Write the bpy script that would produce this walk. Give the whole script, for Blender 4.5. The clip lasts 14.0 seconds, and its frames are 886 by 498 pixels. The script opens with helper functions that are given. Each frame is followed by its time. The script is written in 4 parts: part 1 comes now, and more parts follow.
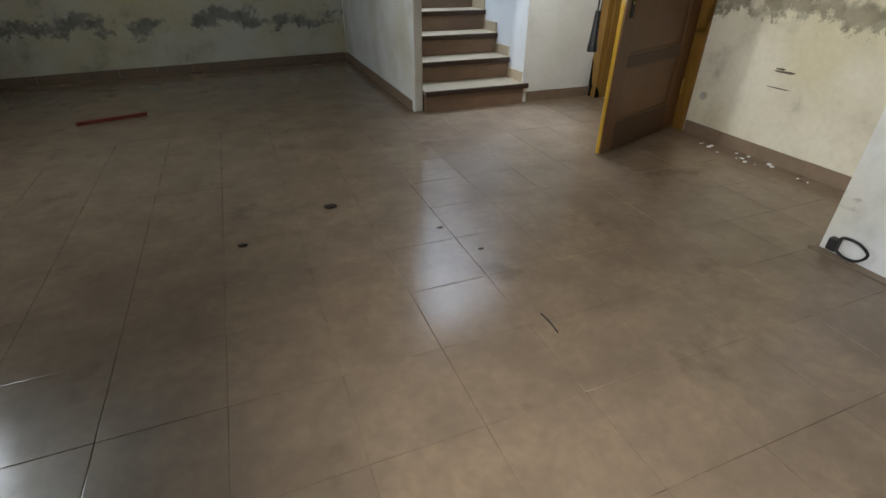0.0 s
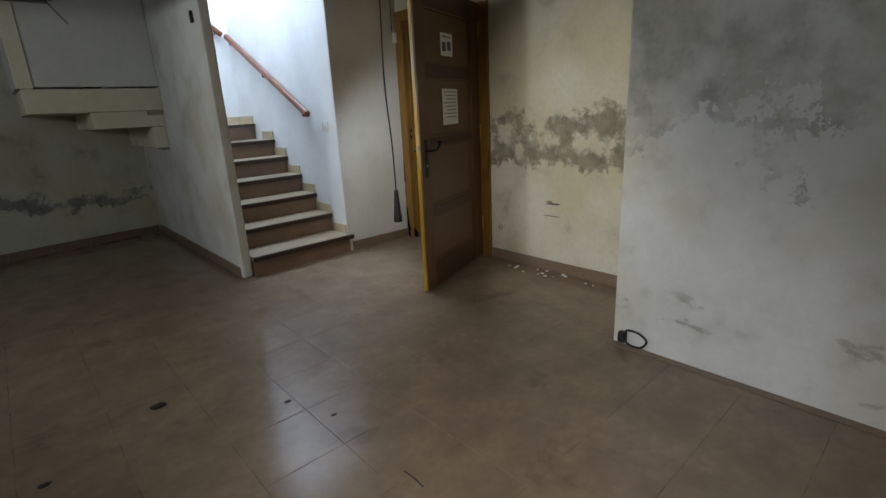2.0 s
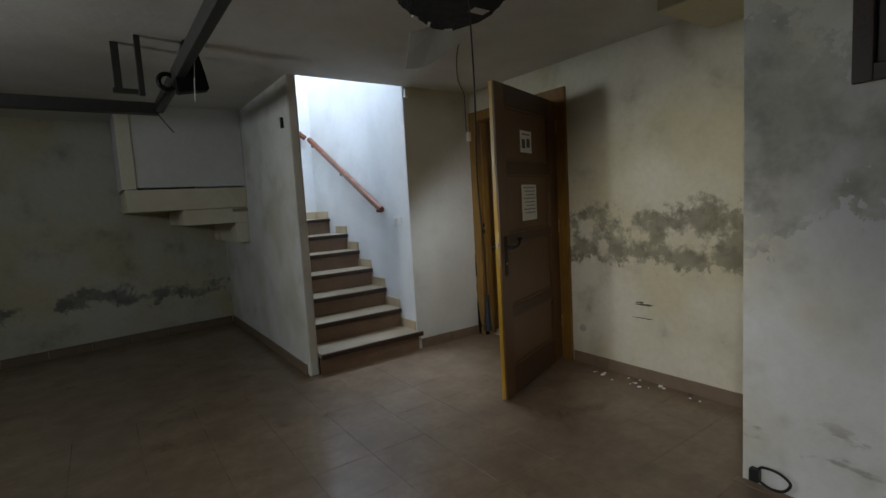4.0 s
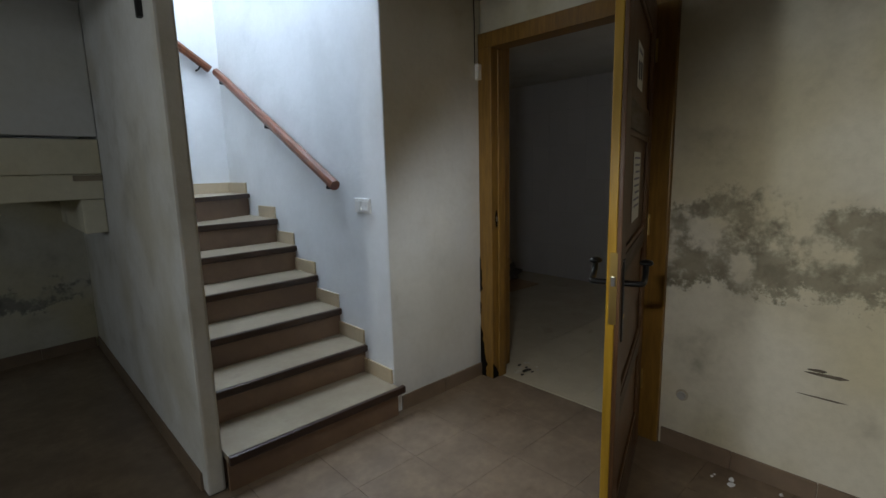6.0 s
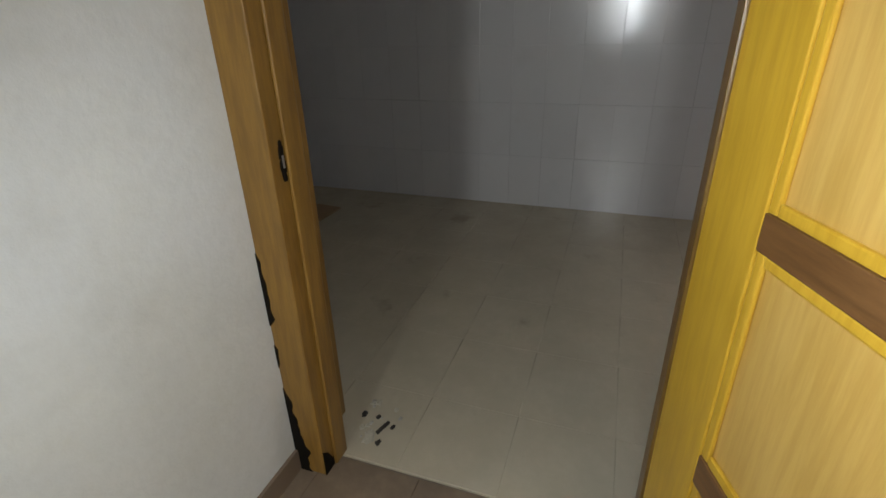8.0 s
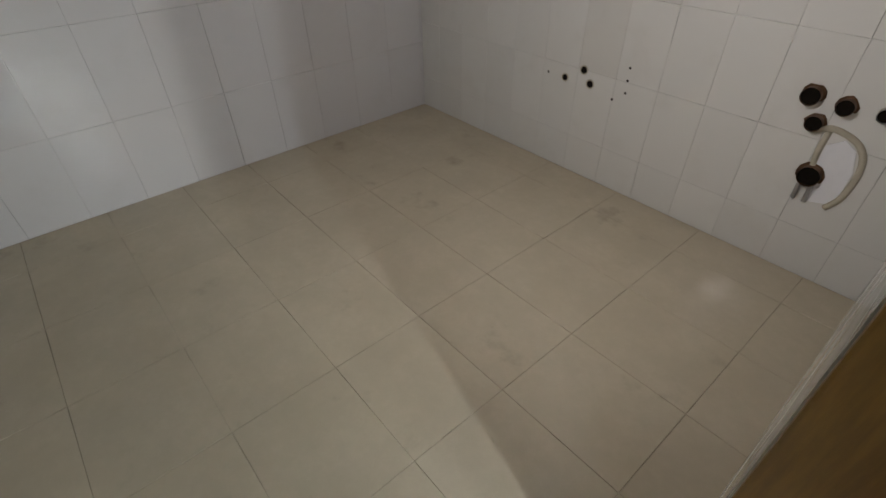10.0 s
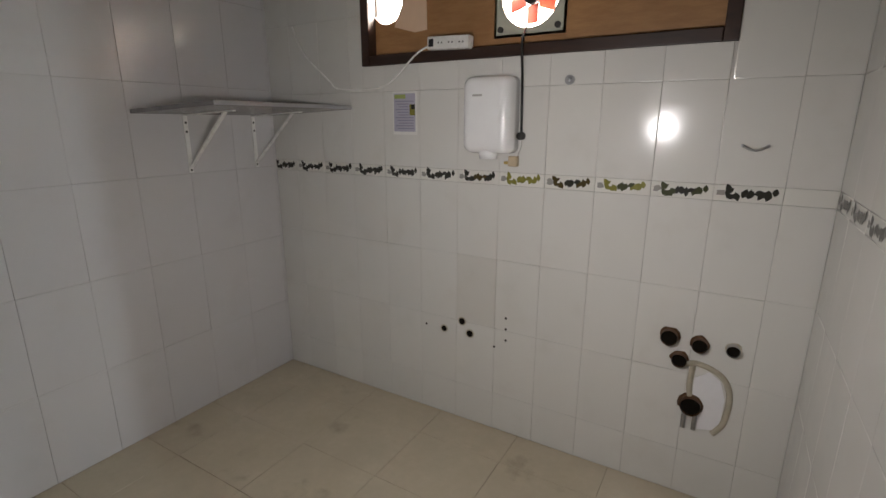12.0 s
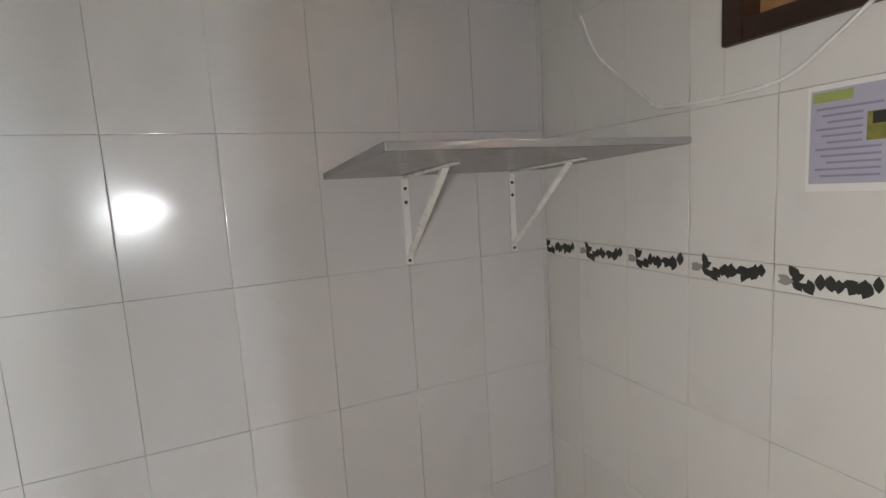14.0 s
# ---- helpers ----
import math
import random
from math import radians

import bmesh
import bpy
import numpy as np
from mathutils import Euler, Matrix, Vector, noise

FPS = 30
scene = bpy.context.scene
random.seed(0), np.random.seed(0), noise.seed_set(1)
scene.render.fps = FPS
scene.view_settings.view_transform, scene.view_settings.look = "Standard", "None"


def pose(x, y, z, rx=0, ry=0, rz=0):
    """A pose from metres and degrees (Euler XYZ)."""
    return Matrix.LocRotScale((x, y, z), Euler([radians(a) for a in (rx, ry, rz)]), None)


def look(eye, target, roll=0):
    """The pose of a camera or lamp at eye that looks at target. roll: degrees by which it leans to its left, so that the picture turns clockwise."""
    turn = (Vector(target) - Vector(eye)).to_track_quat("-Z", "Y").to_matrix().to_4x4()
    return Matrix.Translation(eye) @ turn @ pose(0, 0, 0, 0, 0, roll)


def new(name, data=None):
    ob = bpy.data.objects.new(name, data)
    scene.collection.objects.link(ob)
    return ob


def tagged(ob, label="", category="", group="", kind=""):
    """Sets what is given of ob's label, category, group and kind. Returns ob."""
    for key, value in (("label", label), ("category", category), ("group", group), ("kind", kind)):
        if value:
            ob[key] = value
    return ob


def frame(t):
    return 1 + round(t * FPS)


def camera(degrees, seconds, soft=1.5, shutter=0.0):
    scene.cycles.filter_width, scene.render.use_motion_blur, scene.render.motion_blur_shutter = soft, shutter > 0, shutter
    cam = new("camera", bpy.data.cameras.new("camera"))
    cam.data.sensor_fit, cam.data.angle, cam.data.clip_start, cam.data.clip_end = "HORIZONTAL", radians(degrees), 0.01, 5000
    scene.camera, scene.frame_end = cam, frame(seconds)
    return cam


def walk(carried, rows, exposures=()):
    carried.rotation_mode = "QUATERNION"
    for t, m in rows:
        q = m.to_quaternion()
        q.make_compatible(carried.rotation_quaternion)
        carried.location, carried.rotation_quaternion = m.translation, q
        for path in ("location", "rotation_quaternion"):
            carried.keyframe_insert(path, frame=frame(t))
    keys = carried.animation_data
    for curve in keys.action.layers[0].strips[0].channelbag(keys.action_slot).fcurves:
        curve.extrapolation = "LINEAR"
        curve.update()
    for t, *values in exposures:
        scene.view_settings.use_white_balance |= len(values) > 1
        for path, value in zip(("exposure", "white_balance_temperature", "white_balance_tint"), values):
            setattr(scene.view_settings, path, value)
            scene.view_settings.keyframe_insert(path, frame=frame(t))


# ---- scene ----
XW = -5.30                       # west wall of the basement
cam = camera(85.0, 14.0)
PATH = [
    (0, (-3.056, -3.855, 1.118), (-2.412, -2.269, 0.084), 0.5),
    (0.5, (-3.072, -3.842, 1.207), (-2.161, -2.493, 0.045), -1.0),
    (1, (-2.993, -3.895, 1.245), (-1.859, -2.678, 0.135), -2.2),
    (1.5, (-3.023, -3.907, 1.282), (-1.749, -2.64, 0.403), -2.3),
    (2, (-3.049, -3.93, 1.285), (-1.771, -2.498, 0.722), -2.8),
    (2.5, (-3.076, -3.954, 1.316), (-1.85, -2.407, 0.999), -3.2),
    (3, (-3.097, -3.946, 1.319), (-1.906, -2.354, 1.101), -3.1),
    (3.5, (-3.078, -3.883, 1.313), (-1.928, -2.257, 1.125), -3.3),
    (6, (-2.285, -2.07, 1.371), (-0.936, -0.631, 1.039), -1.4),
    (6.5, (-2.003, -1.681, 1.357), (-0.504, -0.421, 0.951), -1.3),
    (7, (-1.673, -1.375, 1.339), (-0.061, -0.302, 0.838), -1.0),
    (7.5, (-1.293, -1.106, 1.334), (0.391, -0.265, 0.657), -1.0),
    (8, (-0.955, -0.878, 1.343), (0.75, -0.256, 0.503), -1.5),
    (8.5, (-0.577, -0.717, 1.3), (1.135, -0.367, 0.327), -1.9),
    (8.7, (-0.433, -0.68, 1.302), (1.271, -0.471, 0.276), -2.3),
    (10.8, (0.543, -0.609, 1.273), (1.319, -2.096, 0.184), 1.7),
    (11, (0.574, -0.597, 1.297), (1.339, -2.168, 0.323), 2.1),
    (11.5, (0.562, -0.621, 1.371), (1.42, -2.305, 0.717), 1.4),
    (12, (0.555, -0.702, 1.439), (1.541, -2.366, 0.931), 0.1),
    (12.5, (0.705, -0.872, 1.415), (1.76, -2.517, 0.986), -1.0),
    (13, (0.944, -1.099, 1.43), (2.166, -2.634, 1.043), -1.9),
    (13.5, (1.153, -1.365, 1.43), (2.622, -2.679, 1.092), -2.5),
    (14, (1.388, -1.583, 1.43), (3.2, -2.392, 1.179), -3.4),
]
EXPOSURES = [(0.0, 1.2), (1.5, 1.25), (2.0, 0.55), (2.6, 0.15), (3.7, 0.05), (6.0, 0.0), (6.5, 0.1), (7.0, 0.4), (8.0, 1.15), (8.5, 1.55), (8.7, 1.7), (10.8, 2.2), (12.5, 2.2), (13.2, 2.3), (14.0, 2.85)]
walk(cam, [(t, look(eye, target, roll)) for t, eye, target, roll in PATH], EXPOSURES)

# ---- world and light ----
world = bpy.data.worlds.new("world")
scene.world = world
world.use_nodes = True
wn = world.node_tree
sky = wn.nodes.new("ShaderNodeTexSky")
sky.sky_type, sky.sun_disc = "NISHITA", False
sky.sun_elevation, sky.sun_rotation = radians(38), radians(150)
wn.links.new(sky.outputs[0], wn.nodes["Background"].inputs[0])
wn.nodes["Background"].inputs[1].default_value = 0.1


def area_light(name, m, sx, sy, watts, color):
    data = bpy.data.lights.new(name, "AREA")
    data.shape, data.size, data.size_y, data.energy, data.color = "RECTANGLE", sx, sy, watts, color
    ob = new(name, data)
    ob.matrix_world = m
    return ob


# lamps stand in for daylight: under the closed stairwell top, at the high windows
area_light("daylight_stairs", look((-1.35, 1.15, 4.35), (-1.25, 1.2, 0)), 1.2, 1.6, 105, (0.67, 0.81, 1.0))
area_light("daylight_west", look((XW + 0.01, -0.80, 1.88), (0, -0.80, 1.88)), 0.42, 0.40, 13, (0.85, 0.93, 1.0))
area_light("daylight_east", look((-0.52, -3.62, 1.98), (-3, -3.62, 1.2)), 0.7, 0.42, 9, (0.80, 0.90, 1.0))


# added spot lamps; four stand in, always on together, for one carried flashlight
def spot_lamp(name, eye, target, watts, angle, blend, color, radius=0.02):
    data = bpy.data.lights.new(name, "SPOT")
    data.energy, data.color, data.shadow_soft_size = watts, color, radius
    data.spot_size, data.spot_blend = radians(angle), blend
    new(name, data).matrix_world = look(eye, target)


# added second lamp at the west window, narrowed to keep the near floor dark
spot_lamp("west_window_spot", (XW + 0.03, -0.80, 1.88), (0.0, -1.35, 1.0), 44, 76, 0.8, (0.98, 0.98, 0.90), 0.16)
# fill spots, placed and powered to suit the brightness along the walk
spot_lamp("torch_fill_start", (-3.02, -3.82, 1.36), (-2.10, -3.12, 0.1), 54, 100, 1.0, (1.0, 0.98, 0.95))
spot_lamp("torch_fill_passing", (-1.95, -1.80, 1.40), (0.0, -2.15, 0.85), 30, 80, 0.9, (1.0, 0.97, 0.92))
spot_lamp("torch_fill_door", (-0.86, -0.82, 1.36), (-0.2, -0.75, 0.7), 12.5, 172, 0.7, (0.88, 0.95, 1.0))
spot_lamp("torch_fill_room", (0.95, -1.20, 1.41), (1.40, -2.40, 0.65), 7.0, 166, 1.0, (1.0, 0.945, 0.945))


# ---- materials ----
class Nodes:
    def __init__(self, name):
        self.mat = bpy.data.materials.new(name)
        self.mat.use_nodes = True
        self.t = self.mat.node_tree
        self.bsdf = self.t.nodes["Principled BSDF"]
        self.geo = self.t.nodes.new("ShaderNodeNewGeometry")
        self.info = self.t.nodes.new("ShaderNodeObjectInfo")
        self.pos = self.geo.outputs["Position"]

    def put(self, socket, value):
        if isinstance(value, bpy.types.NodeSocket):
            self.t.links.new(value, socket)
        elif isinstance(value, (tuple, list)) and len(value) == 3 and len(socket.default_value) == 4:
            socket.default_value = (*value, 1)
        else:
            socket.default_value = value

    def noise(self, scale, detail=4.0, rough=0.6, vec=None, shift=0.0):
        n = self.t.nodes.new("ShaderNodeTexNoise")
        n.inputs["Scale"].default_value, n.inputs["Detail"].default_value = scale, detail
        n.inputs["Roughness"].default_value = rough
        v = vec or self.pos
        if shift:
            a = self.t.nodes.new("ShaderNodeVectorMath")
            a.inputs[1].default_value = (shift, shift * 1.7, -shift)
            self.t.links.new(v, a.inputs[0])
            v = a.outputs[0]
        self.t.links.new(v, n.inputs["Vector"])
        return n.outputs["Fac"]

    def stretch(self, sx, sy, sz):
        a = self.t.nodes.new("ShaderNodeVectorMath")
        a.operation = "MULTIPLY"
        a.inputs[1].default_value = (sx, sy, sz)
        self.t.links.new(self.pos, a.inputs[0])
        return a.outputs[0]

    def axis(self, i):
        s = self.t.nodes.new("ShaderNodeSeparateXYZ")
        self.t.links.new(self.pos, s.inputs[0])
        return s.outputs[i]

    def ramp(self, fac, lo, hi, a=0.0, b=1.0):
        r = self.t.nodes.new("ShaderNodeMapRange")
        r.interpolation_type = "SMOOTHSTEP"
        self.put(r.inputs["Value"], fac)
        for k, v in (("From Min", lo), ("From Max", hi), ("To Min", a), ("To Max", b)):
            r.inputs[k].default_value = v
        return r.outputs[0]

    def math(self, op, a, b=0.0):
        n = self.t.nodes.new("ShaderNodeMath")
        n.operation = op
        self.put(n.inputs[0], a), self.put(n.inputs[1], b)
        return n.outputs[0]

    def mix(self, fac, a, b, mode="MIX"):
        n = self.t.nodes.new("ShaderNodeMix")
        n.data_type, n.blend_type = "RGBA", mode
        self.put(n.inputs[0], fac), self.put(n.inputs[6], a), self.put(n.inputs[7], b)
        return n.outputs[2]

    def bump(self, height, strength, distance=0.01):
        n = self.t.nodes.new("ShaderNodeBump")
        n.inputs["Strength"].default_value, n.inputs["Distance"].default_value = strength, distance
        self.put(n.inputs["Height"], height)
        self.put(self.bsdf.inputs["Normal"], n.outputs[0])

    def done(self, color, rough=0.6, metal=0.0, spec=None):
        self.put(self.bsdf.inputs["Base Color"], color)
        self.put(self.bsdf.inputs["Roughness"], rough)
        self.bsdf.inputs["Metallic"].default_value = metal
        if spec is not None:
            self.bsdf.inputs["Specular IOR Level"].default_value = spec
        return self.mat


def plain(name, color, rough=0.5, metal=0.0, vary=0.12, scale=30.0, spec=None):
    n = Nodes(name)
    f = n.noise(scale, 3)
    dark = tuple(c * (1 - vary) for c in color)
    light = tuple(min(1, c * (1 + vary)) for c in color)
    n.bump(n.noise(scale * 3, 2), 0.08, 0.003)
    return n.done(n.mix(f, dark, light), n.ramp(f, 0.3, 0.7, rough * 0.9, min(1, rough * 1.1)), metal, spec)


def plaster(name, white, cream, mould, amount, band=None, shift=0.0, chips=None):
    """Old painted plaster: white and yellowed paint, blotches of damp and mould, peeling flakes."""
    n = Nodes(name)
    big = n.noise(0.9, 3, 0.55, shift=shift)
    mid = n.noise(3.2, 4, 0.55, shift=shift + 3.1)
    fine = n.noise(26, 4, 0.7, shift=shift)
    col = n.mix(n.ramp(big, 0.42, 0.60), white, cream)
    col = n.mix(n.ramp(mid, 0.35, 0.75, 0.0, 0.30), col, tuple(c * 0.72 for c in cream))
    spots = n.math("MULTIPLY", n.ramp(mid, 0.54 - amount, 0.78 - amount), n.ramp(n.noise(9, 5, 0.6, shift=shift + 9), 0.30, 0.70))
    col = n.mix(n.math("MULTIPLY", spots, 0.55), col, mould)
    height = n.math("ADD", n.math("MULTIPLY", fine, 0.4), mid)
    if band:
        z = n.axis(2)
        edge = n.math("ADD", z, n.ramp(n.noise(2.6, 6, 0.75, shift=shift + 5), 0.2, 0.8, -band[3], band[3]))
        inside = n.math("MULTIPLY", n.ramp(edge, band[0], band[0] + 0.05), n.ramp(edge, band[1] + 0.07, band[1]))
        flaked = n.ramp(n.noise(4.2, 7, 0.62, shift=shift + 2), *((0.28, 0.66) if chips else (0.40, 0.52)))
        inside = n.math("MULTIPLY", inside, flaked)
        col = n.mix(n.math("MULTIPLY", inside, 0.85), col, band[2])
        col = n.mix(n.math("MULTIPLY", inside, n.ramp(n.noise(9, 5, 0.6), 0.40, 0.66, 0, 0.55)), col, tuple(c * 0.5 for c in band[2]))
        if not chips:
            height = n.math("SUBTRACT", height, n.math("MULTIPLY", inside, 0.5))
    if chips:
        z = n.axis(2)
        low = n.math("MULTIPLY", n.ramp(z, chips[0], chips[0] + 0.06), n.ramp(z, chips[1], chips[1] - 0.12))
        low = n.math("MULTIPLY", low, n.ramp(n.noise(5.5, 5, 0.6, n.stretch(1, 0.7, 1.6), shift + 1), 0.57, 0.66))
        col = n.mix(n.math("MULTIPLY", low, 0.75), col, mould)
    col = n.mix(n.ramp(fine, 0.3, 0.8, 0.0, 0.12), col, mould)
    n.bump(height, 0.35, 0.012)
    return n.done(col, n.ramp(fine, 0.3, 0.7, 0.72, 0.92), spec=0.3)


def wood(name, dark, light, axis_scale, rough=0.4):
    n = Nodes(name)
    g = n.noise(6.0, 6, 0.65, n.stretch(*axis_scale))
    v = n.noise(2.0, 3)
    col = n.mix(n.ramp(g, 0.3, 0.7), dark, light)
    col = n.mix(n.ramp(v, 0.35, 0.75, 0, 0.35), col, tuple(c * 0.6 for c in dark))
    n.bump(g, 0.12, 0.004)
    return n.done(col, n.ramp(g, 0.2, 0.8, max(0.285, rough * 0.85), rough * 1.25))


def tile_mat(name, color, dirt, rough):
    n = Nodes(name)
    r = n.info.outputs["Random"]
    f = n.noise(5, 4, 0.6)
    col = n.mix(n.ramp(r, 0, 1, 0, 0.25), color, tuple(c * 0.86 for c in color))
    col = n.mix(n.ramp(f, 0.50, 0.80, 0.0, 0.35), col, dirt)
    n.bump(n.noise(7, 2), 0.10, 0.004)
    return n.done(col, n.ramp(f, 0.3, 0.8, rough, rough * 2.2))


def floor_mat(name, a, b, dirt, rough):
    n = Nodes(name)
    big, fine = n.noise(1.1, 3, 0.5), n.noise(90, 2, 0.5)
    col = n.mix(big, a, b)
    col = n.mix(n.ramp(n.noise(4.5, 6, 0.65), 0.25, 0.75, 0.05, 0.85), col, dirt)
    col = n.mix(n.ramp(n.noise(24, 4, 0.65), 0.25, 0.75, 0.0, 0.45), col, dirt)
    col = n.mix(n.ramp(n.noise(3.1, 5, 0.6, shift=11), 0.60, 0.74, 0, 0.55), col, tuple(c * 0.55 for c in dirt))
    col = n.mix(n.ramp(n.info.outputs["Random"], 0, 1, 0, 0.12), col, dirt)
    n.bump(fine, 0.06, 0.001)
    return n.done(col, n.math("ADD", n.ramp(n.noise(5, 4, 0.6), 0.3, 0.75, 0.0, 0.07), rough))


M = {}
M["plaster_door_wall"] = plaster("plaster_door_wall", (0.70, 0.67, 0.56), (0.62, 0.57, 0.40), (0.20, 0.19, 0.14), 0.0, (0.80, 1.17, (0.27, 0.245, 0.175), 0.14), 1.3)
M["plaster_east"] = plaster("plaster_east", (0.77, 0.79, 0.81), (0.66, 0.64, 0.54), (0.34, 0.34, 0.31), 0.0, (1.12, 1.85, (0.53, 0.53, 0.49), 0.42), 4.2, (0.05, 0.42))
M["plaster_back"] = plaster("plaster_back", (0.60, 0.59, 0.52), (0.56, 0.52, 0.36), (0.16, 0.16, 0.13), 0.05, (0.40, 0.54, (0.22, 0.22, 0.20), 0.14), 7.7)
M["plaster_side"] = plaster("plaster_side", (0.72, 0.73, 0.72), (0.58, 0.56, 0.48), (0.30, 0.28, 0.22), 0.0, None, 2.2)
M["plaster_grey"] = plaster("plaster_grey", (0.68, 0.69, 0.68), (0.65, 0.65, 0.61), (0.36, 0.34, 0.28), -0.05, None, 5.0)
M["plaster_soffit"] = plaster("plaster_soffit", (0.72, 0.69, 0.55), (0.68, 0.63, 0.46), (0.32, 0.30, 0.22), -0.04, None, 3.0)
M["ceiling_paint"] = plaster("ceiling_paint", (0.62, 0.61, 0.58), (0.58, 0.56, 0.50), (0.36, 0.35, 0.30), -0.05, None, 8.0)
M["stair_paint"] = plaster("stair_paint", (0.82, 0.83, 0.84), (0.79, 0.80, 0.80), (0.60, 0.60, 0.58), -0.12, None, 6.0)
M["floor_brown"] = floor_mat("floor_brown", (0.300, 0.222, 0.152), (0.270, 0.197, 0.134), (0.165, 0.124, 0.090), 0.17)
M["floor_beige"] = floor_mat("floor_beige", (0.58, 0.51, 0.39), (0.54, 0.475, 0.355), (0.47, 0.41, 0.305), 0.19)
M["grout"] = plain("grout", (0.205, 0.162, 0.12), 0.8)
M["grout_beige"] = plain("grout_beige", (0.43, 0.375, 0.28), 0.8)
M["grout_white"] = plain("grout_white", (0.60, 0.58, 0.55), 0.7)
M["tile_white"] = tile_mat("tile_white", (0.60, 0.585, 0.585), (0.52, 0.50, 0.49), 0.12)
M["tile_cream"] = tile_mat("tile_cream", (0.70, 0.69, 0.655), (0.58, 0.56, 0.51), 0.11)
M["tile_shade"] = tile_mat("tile_shade", (0.655, 0.64, 0.60), (0.50, 0.46, 0.39), 0.07)
M["border_white"] = tile_mat("border_white", (0.74, 0.73, 0.68), (0.55, 0.52, 0.45), 0.08)
M["leaf_dark"] = plain("leaf_dark", (0.035, 0.034, 0.028), 0.2)
M["leaf_green"] = plain("leaf_green", (0.06, 0.065, 0.03), 0.2)
M["leaf_yellow"] = plain("leaf_yellow", (0.22, 0.21, 0.05), 0.2, vary=0.5, scale=60)
M["leaf_brown"] = plain("leaf_brown", (0.075, 0.055, 0.022), 0.2, vary=0.5, scale=60)
M["leaf_grey"] = plain("leaf_grey", (0.30, 0.29, 0.27), 0.2)
M["baseboard"] = plain("baseboard", (0.20, 0.145, 0.10), 0.5, vary=0.3, scale=9)
M["skirting_cream"] = plain("skirting_cream", (0.52, 0.42, 0.28), 0.35, vary=0.12)
M["tread_cream"] = floor_mat("tread_cream", (0.39, 0.335, 0.245), (0.35, 0.30, 0.215), (0.27, 0.22, 0.155), 0.30)
M["nosing_dark"] = wood("nosing_dark", (0.030, 0.016, 0.012), (0.055, 0.028, 0.018), (1.2, 14, 14), 0.35)
M["riser_brown"] = floor_mat("riser_brown", (0.25, 0.165, 0.105), (0.21, 0.135, 0.085), (0.16, 0.10, 0.066), 0.4)
# inner door wood, its colour lightened for the light held close to it
M["wood_door"] = wood("wood_door", (0.47, 0.27, 0.020), (0.58, 0.345, 0.032), (9, 9, 0.9), 0.32)
M["wood_rail"] = wood("wood_rail", (0.11, 0.050, 0.016), (0.18, 0.085, 0.028), (1.0, 1.0, 9), 0.34)
M["wood_panel"] = wood("wood_panel", (0.48, 0.285, 0.062), (0.58, 0.365, 0.095), (10, 10, 0.8), 0.38)
M["wood_frame"] = wood("wood_frame", (0.180, 0.092, 0.018), (0.275, 0.148, 0.028), (9, 9, 0.9), 0.36)
M["wood_dark"] = wood("wood_dark", (0.022, 0.010, 0.006), (0.045, 0.019, 0.011), (1.5, 9, 9), 0.4)
# outer door wood: darker copies with that side's shade painted in
M["wood_shaded"] = wood("wood_shaded", (0.095, 0.043, 0.017), (0.15, 0.070, 0.026), (9, 9, 0.9), 0.42)
M["wood_rail_shaded"] = wood("wood_rail_shaded", (0.050, 0.024, 0.011), (0.082, 0.038, 0.016), (1.0, 1.0, 9), 0.45)
M["wood_panel_shaded"] = wood("wood_panel_shaded", (0.115, 0.057, 0.025), (0.17, 0.088, 0.037), (10, 10, 0.8), 0.42)
# black of rotten wood, also painted as the shade inside holes
M["rot_and_hole_shade"] = plain("rot_and_hole_shade", (0.009, 0.007, 0.005), 0.9, vary=0.4, scale=20, spec=0.08)
M["handrail_wood"] = wood("handrail_wood", (0.13, 0.042, 0.020), (0.23, 0.078, 0.036), (9, 1.2, 1.2), 0.25)
M["plywood"] = wood("plywood", (0.34, 0.17, 0.065), (0.44, 0.24, 0.10), (1.2, 6, 6), 0.5)
M["black_metal"] = plain("black_metal", (0.012, 0.012, 0.013), 0.4, 0.6)
M["black_plastic"] = plain("black_plastic", (0.014, 0.014, 0.015), 0.5)
M["opener_black"] = plain("opener_black", (0.006, 0.006, 0.007), 0.55, vary=0.3, spec=0.2)
M["lamp_cover"] = plain("lamp_cover", (0.66, 0.65, 0.58), 0.4, vary=0.05)
M["rubber"] = plain("rubber", (0.015, 0.015, 0.015), 0.6)
M["brass"] = plain("brass", (0.50, 0.36, 0.13), 0.35, 0.9)
M["steel"] = plain("steel", (0.42, 0.42, 0.43), 0.32, 0.9)
M["rail_steel"] = plain("rail_steel", (0.060, 0.058, 0.055), 0.5, 0.5, vary=0.3)
M["white_plastic"] = plain("white_plastic", (0.78, 0.77, 0.74), 0.28, vary=0.03)
M["enamel"] = plain("enamel", (0.82, 0.82, 0.82), 0.12, vary=0.03)
M["grey_plastic"] = plain("grey_plastic", (0.40, 0.39, 0.37), 0.4)
M["paper"] = plain("paper", (0.74, 0.73, 0.70), 0.8, vary=0.05)
M["paper_lilac"] = plain("paper_lilac", (0.42, 0.41, 0.50), 0.7, vary=0.05)
M["ink"] = plain("ink", (0.10, 0.10, 0.13), 0.7)
M["ink_light"] = plain("ink_light", (0.26, 0.25, 0.33), 0.7)
M["green_print"] = plain("green_print", (0.32, 0.38, 0.12), 0.7)
M["red_plastic"] = plain("red_plastic", (0.62, 0.09, 0.05), 0.35)
M["red_wood"] = plain("red_wood", (0.16, 0.030, 0.022), 0.5)
